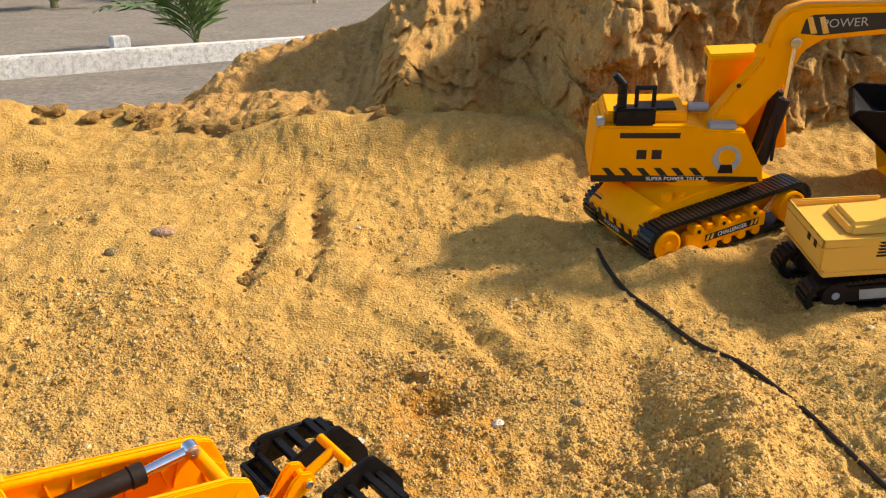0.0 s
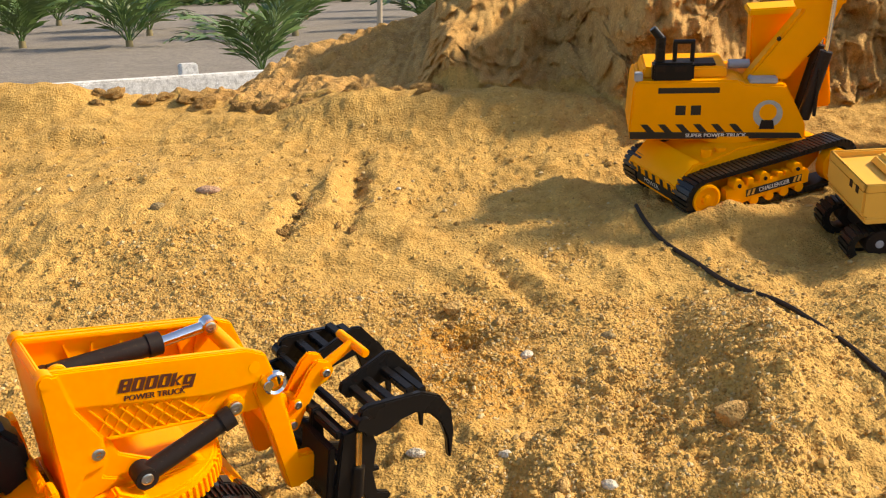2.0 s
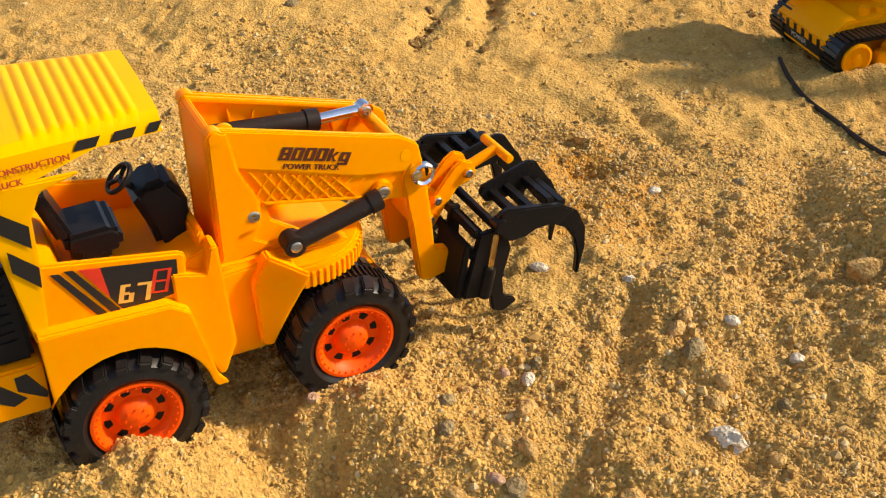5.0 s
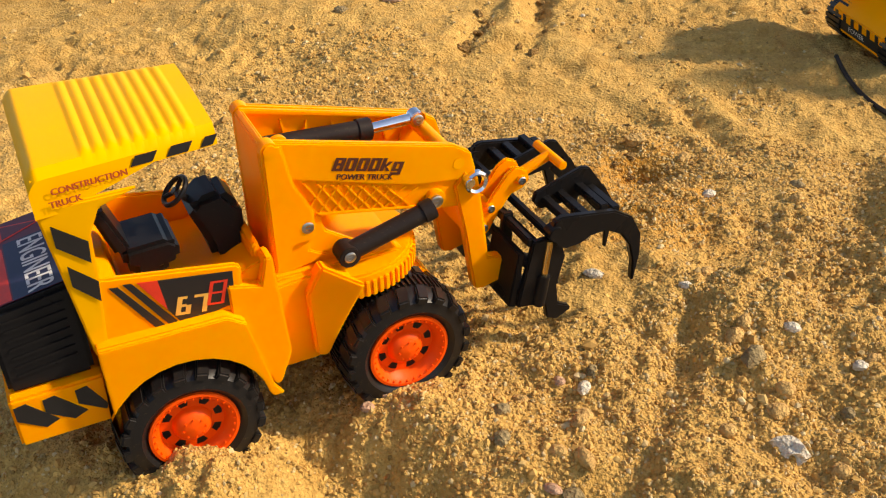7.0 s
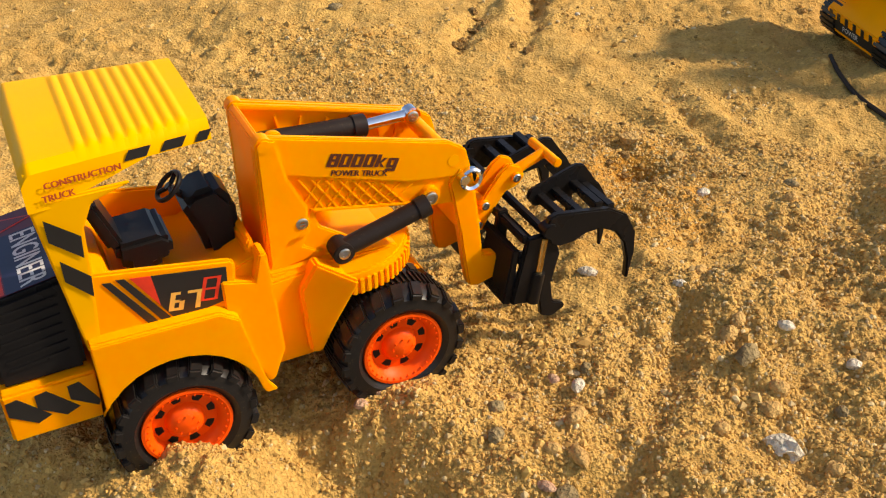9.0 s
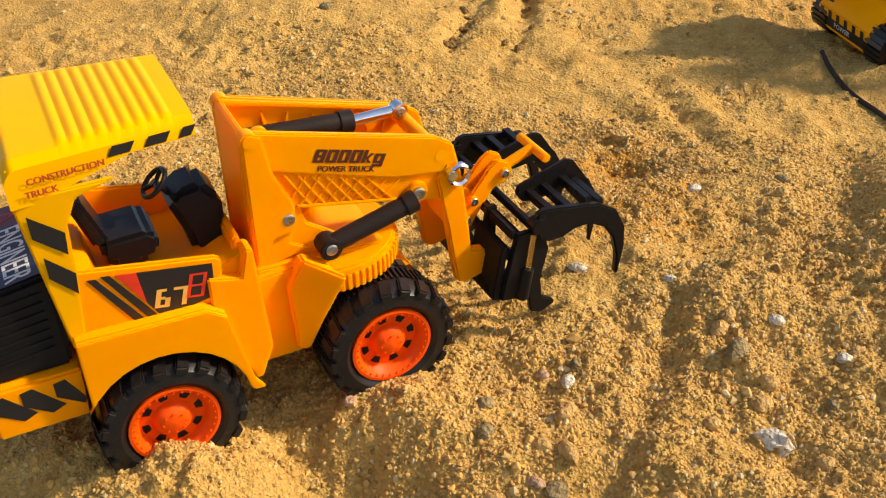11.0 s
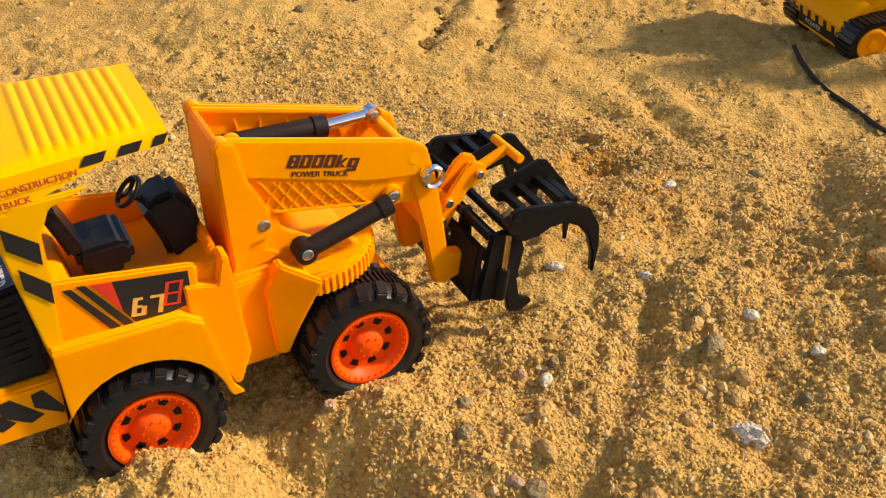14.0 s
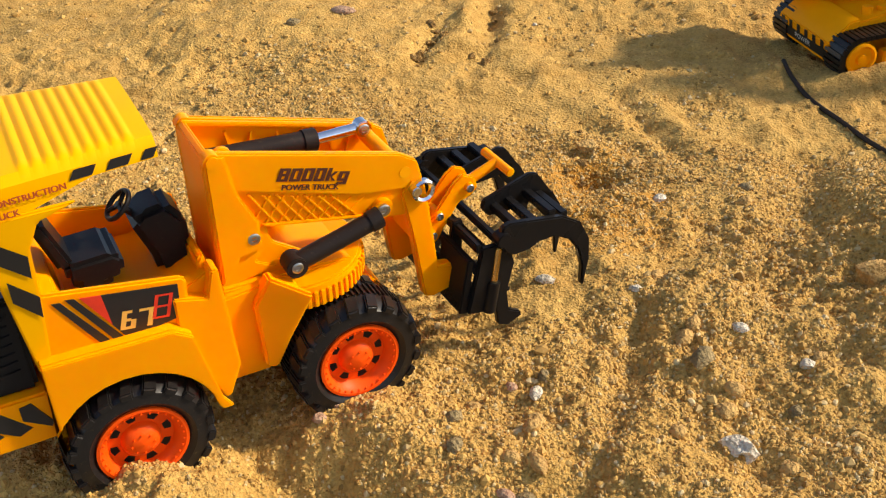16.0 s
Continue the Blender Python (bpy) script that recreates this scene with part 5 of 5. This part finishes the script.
TAN_STONES_FAR = [
    (0.11, 0.336, 0.0075, 0.006, 0.005, 40, 0.28), (0.113, 0.35, 0.0065, 0.0055, 0.0048, -20, 0.25), (0.04, 0.35, 0.0045, 0.0035, 0.003, 60, 0.3),
    (0.081, 0.388, 0.0085, 0.0055, 0.005, 70, 0.28), (0.165, 0.39, 0.006, 0.004, 0.0035, 45, 0.3), (0.086, 0.398, 0.007, 0.0045, 0.005, 70, 0.2),
    (0.059, 0.452, 0.009, 0.005, 0.006, 75, 0.28), (0.205, 0.478, 0.015, 0.011, 0.015, 35, 0.55), (0.121, 0.581, 0.006, 0.004, 0.0045, 30, 0.28),
    (0.03, 0.64, 0.007, 0.005, 0.0045, 40, 0.5), (-0.012, 0.655, 0.009, 0.006, 0.006, 10, 0.5),
]
STONES = [(row, kind) for rows, kind in ((WHITE_STONES, "white"), (GREY_STONES, "grey"), (PINK_STONES, "pink"), (TAN_STONES_NEAR, "tan"), (TAN_STONES_FAR, "tan")) for row in rows]
WORDS = {"white": "chalky white pebble half sunk in the sand", "grey": "dark grey chip of stone in the sand", "tan": "rounded tan pebble lying in the sand", "pink": "flat pinkish pebble lying in the sand"}
for i, ((x, y, a, b2, c, turn, jag), kind) in enumerate(STONES):
    ob = part("pebble", stone_mesh(i + 1, a, b2, c, jag), PEBBLE[kind])
    ob.matrix_world = PILE @ pose(x, y, on_sand(x, y) + c * 0.10, 0, 0, turn)
    tagged(ob, WORDS[kind], "pebble", "pebbles on the sand")


def crumbs(name, count, box_, low, high, power, material, label):
    """Many small grains and clods, scattered over a stretch of the sand."""
    r = np.random.default_rng(len(name) + count)
    base = bmesh.new()
    bmesh.ops.create_icosphere(base, subdivisions=1, radius=1.0)
    co = np.array([v.co[:] for v in base.verts])
    tri = np.array([[v.index for v in f.verts] for f in base.faces])
    base.free()
    x, y = r.uniform(box_[0], box_[1], count), r.uniform(box_[2], box_[3], count)
    dens = fbm(x * 11, y * 11, 0 * x + 5.5, 3)
    keep = dens + r.uniform(-0.9, 0.9, count) > 1.1 * (smooth(0.45, 0.95, y) if name == "sand_grains" else 0)
    x, y = x[keep], y[keep]
    n = len(x)
    size = low + (high - low) * r.random(n) ** power
    z = lie(x, y) - size * 0.15
    ang = r.uniform(0, 6.28, n)
    sc = size[:, None] * r.uniform(0.65, 1.25, (n, 3))
    pts = co[None] * (1 + 0.20 * r.standard_normal((n, len(co), 1)).clip(-1.5, 1.5)) * sc[:, None, :]
    c, s = np.cos(ang)[:, None], np.sin(ang)[:, None]
    px, py = pts[..., 0] * c - pts[..., 1] * s, pts[..., 0] * s + pts[..., 1] * c
    allco = np.stack([px + x[:, None], py + y[:, None], pts[..., 2] + z[:, None]], -1).reshape(-1, 3)
    faces = (tri[None] + (np.arange(n) * len(co))[:, None, None]).reshape(-1, 3)
    me = bpy.data.meshes.new(name)
    me.from_pydata(allco.tolist(), [], faces.tolist())
    me.materials.append(material)
    me.update()
    ob = new(name, me)
    ob.matrix_world = PILE
    return tagged(ob, label, "sand", kind="stuff")


crumbs("sand_grains", 70000, (-0.42, 0.36, 0.12, 0.95), 0.0006, 0.0027, 2.2, GRAIN, "loose coarse grains of golden sand")
crumbs("coarse_sand", 110000, (-0.34, 0.26, 0.14, 0.68), 0.0006, 0.0018, 1.8, GRAIN, "dense coarse grains of golden and grey sand")
crumbs("sand_clods", 8000, (-0.75, 0.5, 0.15, 1.12), 0.0011, 0.0042, 3.4, GRAIN, "small crumbling clods of golden sand")
CLODS = [stone_mesh(40 + i, 1.0, 0.8, 0.65, 0.75, 3) for i in range(5)]
clod_data = []
for bm_ in CLODS:
    finish(bm_)
    me_ = bpy.data.meshes.new("sand_clod")
    bm_.to_mesh(me_)
    bm_.free()
    me_.materials.append(CLIFF)
    clod_data.append(me_)
rc = random.Random(5)
for i in range(44):
    if i < 26:
        f = rc.random()
        x, y = (-0.160 + 0.018 * f, 1.00 - 0.19 * f) if i % 2 else (-0.205 - 0.004 * f, 0.88 - 0.11 * f)
        x, y = x + rc.gauss(0, 0.010), y + rc.gauss(0, 0.010)
    else:
        x, y = 0.0 + rc.gauss(0, 0.035), 0.625 + rc.gauss(0, 0.025)
    size = 0.002 + 0.0042 * rc.random() ** 2
    ob = new("sand_clod", clod_data[i % 5])
    ob.matrix_world = PILE @ pose(x, y, on_sand(x, y) + size * 0.10, rc.uniform(-20, 20), 0, rc.uniform(0, 360)) @ Matrix.Scale(size, 4)
    tagged(ob, "small broken clod of sand lying by a rut", "sand clod", "clods by the ruts")
rc = random.Random(12)
for i in range(70):
    x = rc.uniform(-0.62, 0.02) if i % 2 else rc.uniform(-0.40, -0.08)
    y = float(bank_foot(np.array(x))) - abs(rc.gauss(0, 0.03)) + 0.005
    size = 0.005 + 0.013 * rc.random() ** 2
    ob = new("sand_clod", clod_data[i % 5])
    ob.matrix_world = PILE @ pose(x, y, on_sand(x, y) + size * 0.12, rc.uniform(-20, 20), 0, rc.uniform(0, 360)) @ Matrix.Scale(size, 4)
    tagged(ob, "broken clod of damp sand lying along the crest", "sand clod", "clods along the crest")
crumbs("grit", 1600, (-0.30, 0.32, 0.16, 0.75), 0.0007, 0.0024, 2.5, PEBBLE["tan"], "tan specks of grit in the sand")


# ---- beyond the pile ----
def kerb_beam():
    a, b2 = Vector((-7.0, 0.40, 0)), Vector((2.6, 6.65, 0))
    d = (b2 - a).normalized()
    b = box(0, (b2 - a).length, -0.045, 0.045, -0.10, 0.022, 0.008)
    m = Matrix.Translation((a.x, a.y, -0.02)) @ Matrix.Rotation(math.atan2(d.y, d.x), 4, "Z")
    ob = part("kerb", b, KERB)
    ob.matrix_world = m
    return tagged(ob, "long whitewashed concrete kerb along the bare earth", "kerb", kind="structure")


kerb_beam()
post = part("kerb_stone", box(-0.038, 0.038, -0.038, 0.038, -0.06, 0.060, 0.006), KERB)
post.matrix_world = pose(-1.56, 4.12, -0.02, 0, 0, 33)
tagged(post, "white concrete block standing at the kerb", "concrete block")
WOOD = plain("weathered_wood", (0.42, 0.34, 0.24), 0.8)
pole = part("wooden_stake", rod((0, 0, -0.1), (0.06, 0, 1.3), 0.022, 0.018, 12), WOOD)
pole.matrix_world = pose(-1.38, 7.7, -0.06)
tagged(pole, "thin weathered wooden stake standing in the earth", "stake")

FROND, t_, b_ = nodes("palm_leaf")
n_ = noise_node(t_, 9.0, 3.0)
t_.links.new(ramp(t_, n_.outputs["Fac"], [(0.3, (0.05, 0.10, 0.020)), (0.7, (0.12, 0.19, 0.045))]).outputs["Color"], b_.inputs["Base Color"])
b_.inputs["Roughness"].default_value = 0.5
TRUNK = plain("palm_trunk", (0.20, 0.16, 0.07), 0.8)


def palm(x, y, size, seed):
    r = random.Random(seed)
    root = thing("young_palm", "young palm with arching green fronds growing from bare earth", "palm", pose(x, y, -0.075, 0, 0, r.uniform(0, 360)), "young palms beyond the kerb")
    part("trunk", rod((0, 0, -0.03), (0, 0, 0.07 * size), 0.045 * size, 0.035 * size, 12, 0), TRUNK, root)
    for k in range(11):
        az = k * 2.4 + r.uniform(-0.3, 0.3)
        lift = r.uniform(0.75, 1.45)
        length = size * r.uniform(0.75, 1.1)
        b = bmesh.new()
        p, d = Vector((0, 0, 0.04 * size)), Vector((math.cos(az) * math.cos(lift), math.sin(az) * math.cos(lift), math.sin(lift)))
        across = Vector((-math.sin(az), math.cos(az), 0))
        steps = 16
        prev = None
        for i in range(steps + 1):
            f = i / steps
            w = 0.010 * size * (1 - f * 0.8)
            cur = [b.verts.new(p + across * w), b.verts.new(p - d.cross(across) * w), b.verts.new(p - across * w)]
            if prev:
                for q in range(3):
                    b.faces.new((prev[q], prev[(q + 1) % 3], cur[(q + 1) % 3], cur[q]))
            prev = cur
            if i > 1:
                for s in (-1, 1):
                    ll = length * 0.42 * math.sin(math.pi * min(1, 0.15 + f * 0.9)) * r.uniform(0.8, 1.1) + 0.02
                    tip = p + (across * s * 0.75 + d * 0.8 + Vector((0, 0, r.uniform(-0.35, 0.1)))).normalized() * ll
                    mid_ = (p + tip) / 2 + Vector((0, 0, ll * 0.10))
                    ww = d * 0.026 * size
                    v = [b.verts.new(c) for c in (p, mid_ + ww, tip, mid_ - ww)]
                    b.faces.new((v[0], v[1], v[3])), b.faces.new((v[1], v[2], v[3]))
            p = p + d * (length / steps)
            d = (d + Vector((0, 0, -0.085 * (0.5 + f)))).normalized()
        part("frond", b, FROND, root)
    return root


for i, (x, y, s) in enumerate([(-1.42, 4.75, 0.50), (-3.3, 7.4, 0.75), (-2.3, 8.6, 0.8), (-1.2, 9.4, 0.9), (-5.6, 8.4, 0.8), (-4.6, 10.6, 0.9), (-3.2, 12.4, 1.0), (-1.8, 12.8, 1.0), (-6.6, 12.6, 1.0), (-8.4, 10.8, 0.9), (-0.4, 11.0, 0.9), (-5.0, 15.5, 1.1), (-2.6, 16.5, 1.1), (-7.5, 16.5, 1.1), (-0.6, 15.5, 1.1), (-4.3, 7.6, 0.75), (-3.9, 9.2, 0.8), (-5.9, 10.2, 0.9), (-2.8, 10.4, 0.9), (-7.4, 9.2, 0.8), (-1.2, 11.6, 1.0)]):
    palm(x, y, s, i + 3)


def far_thicket():
    r = np.random.default_rng(4)
    n = 9000
    x, y = r.uniform(-45, 30, n), r.uniform(24, 34, n)
    z = r.random(n) ** 1.4 * (2.2 + 1.3 * value_noise(x * 0.2, y * 0.1, 0 * x))
    pts, faces = [], []
    for i in range(n):
        c = Vector((x[i], y[i], z[i] - 0.05))
        for k in range(3):
            a, e, l = r.uniform(0, 6.28), r.uniform(-0.4, 1.2), r.uniform(0.3, 0.75)
            d = Vector((math.cos(a) * math.cos(e), math.sin(a) * math.cos(e), math.sin(e)))
            s = d.orthogonal().normalized() * 0.09
            m = len(pts)
            pts += [c[:], (c + d * l * 0.5 + s)[:], (c + d * l)[:], (c + d * l * 0.5 - s)[:]]
            faces.append((m, m + 1, m + 2, m + 3))
    me = bpy.data.meshes.new("thicket")
    me.from_pydata(pts, [], faces)
    me.materials.append(FROND)
    ob = new("thicket", me)
    return tagged(ob, "dense dark green thicket along the far edge", "thicket", kind="stuff")


far_thicket()
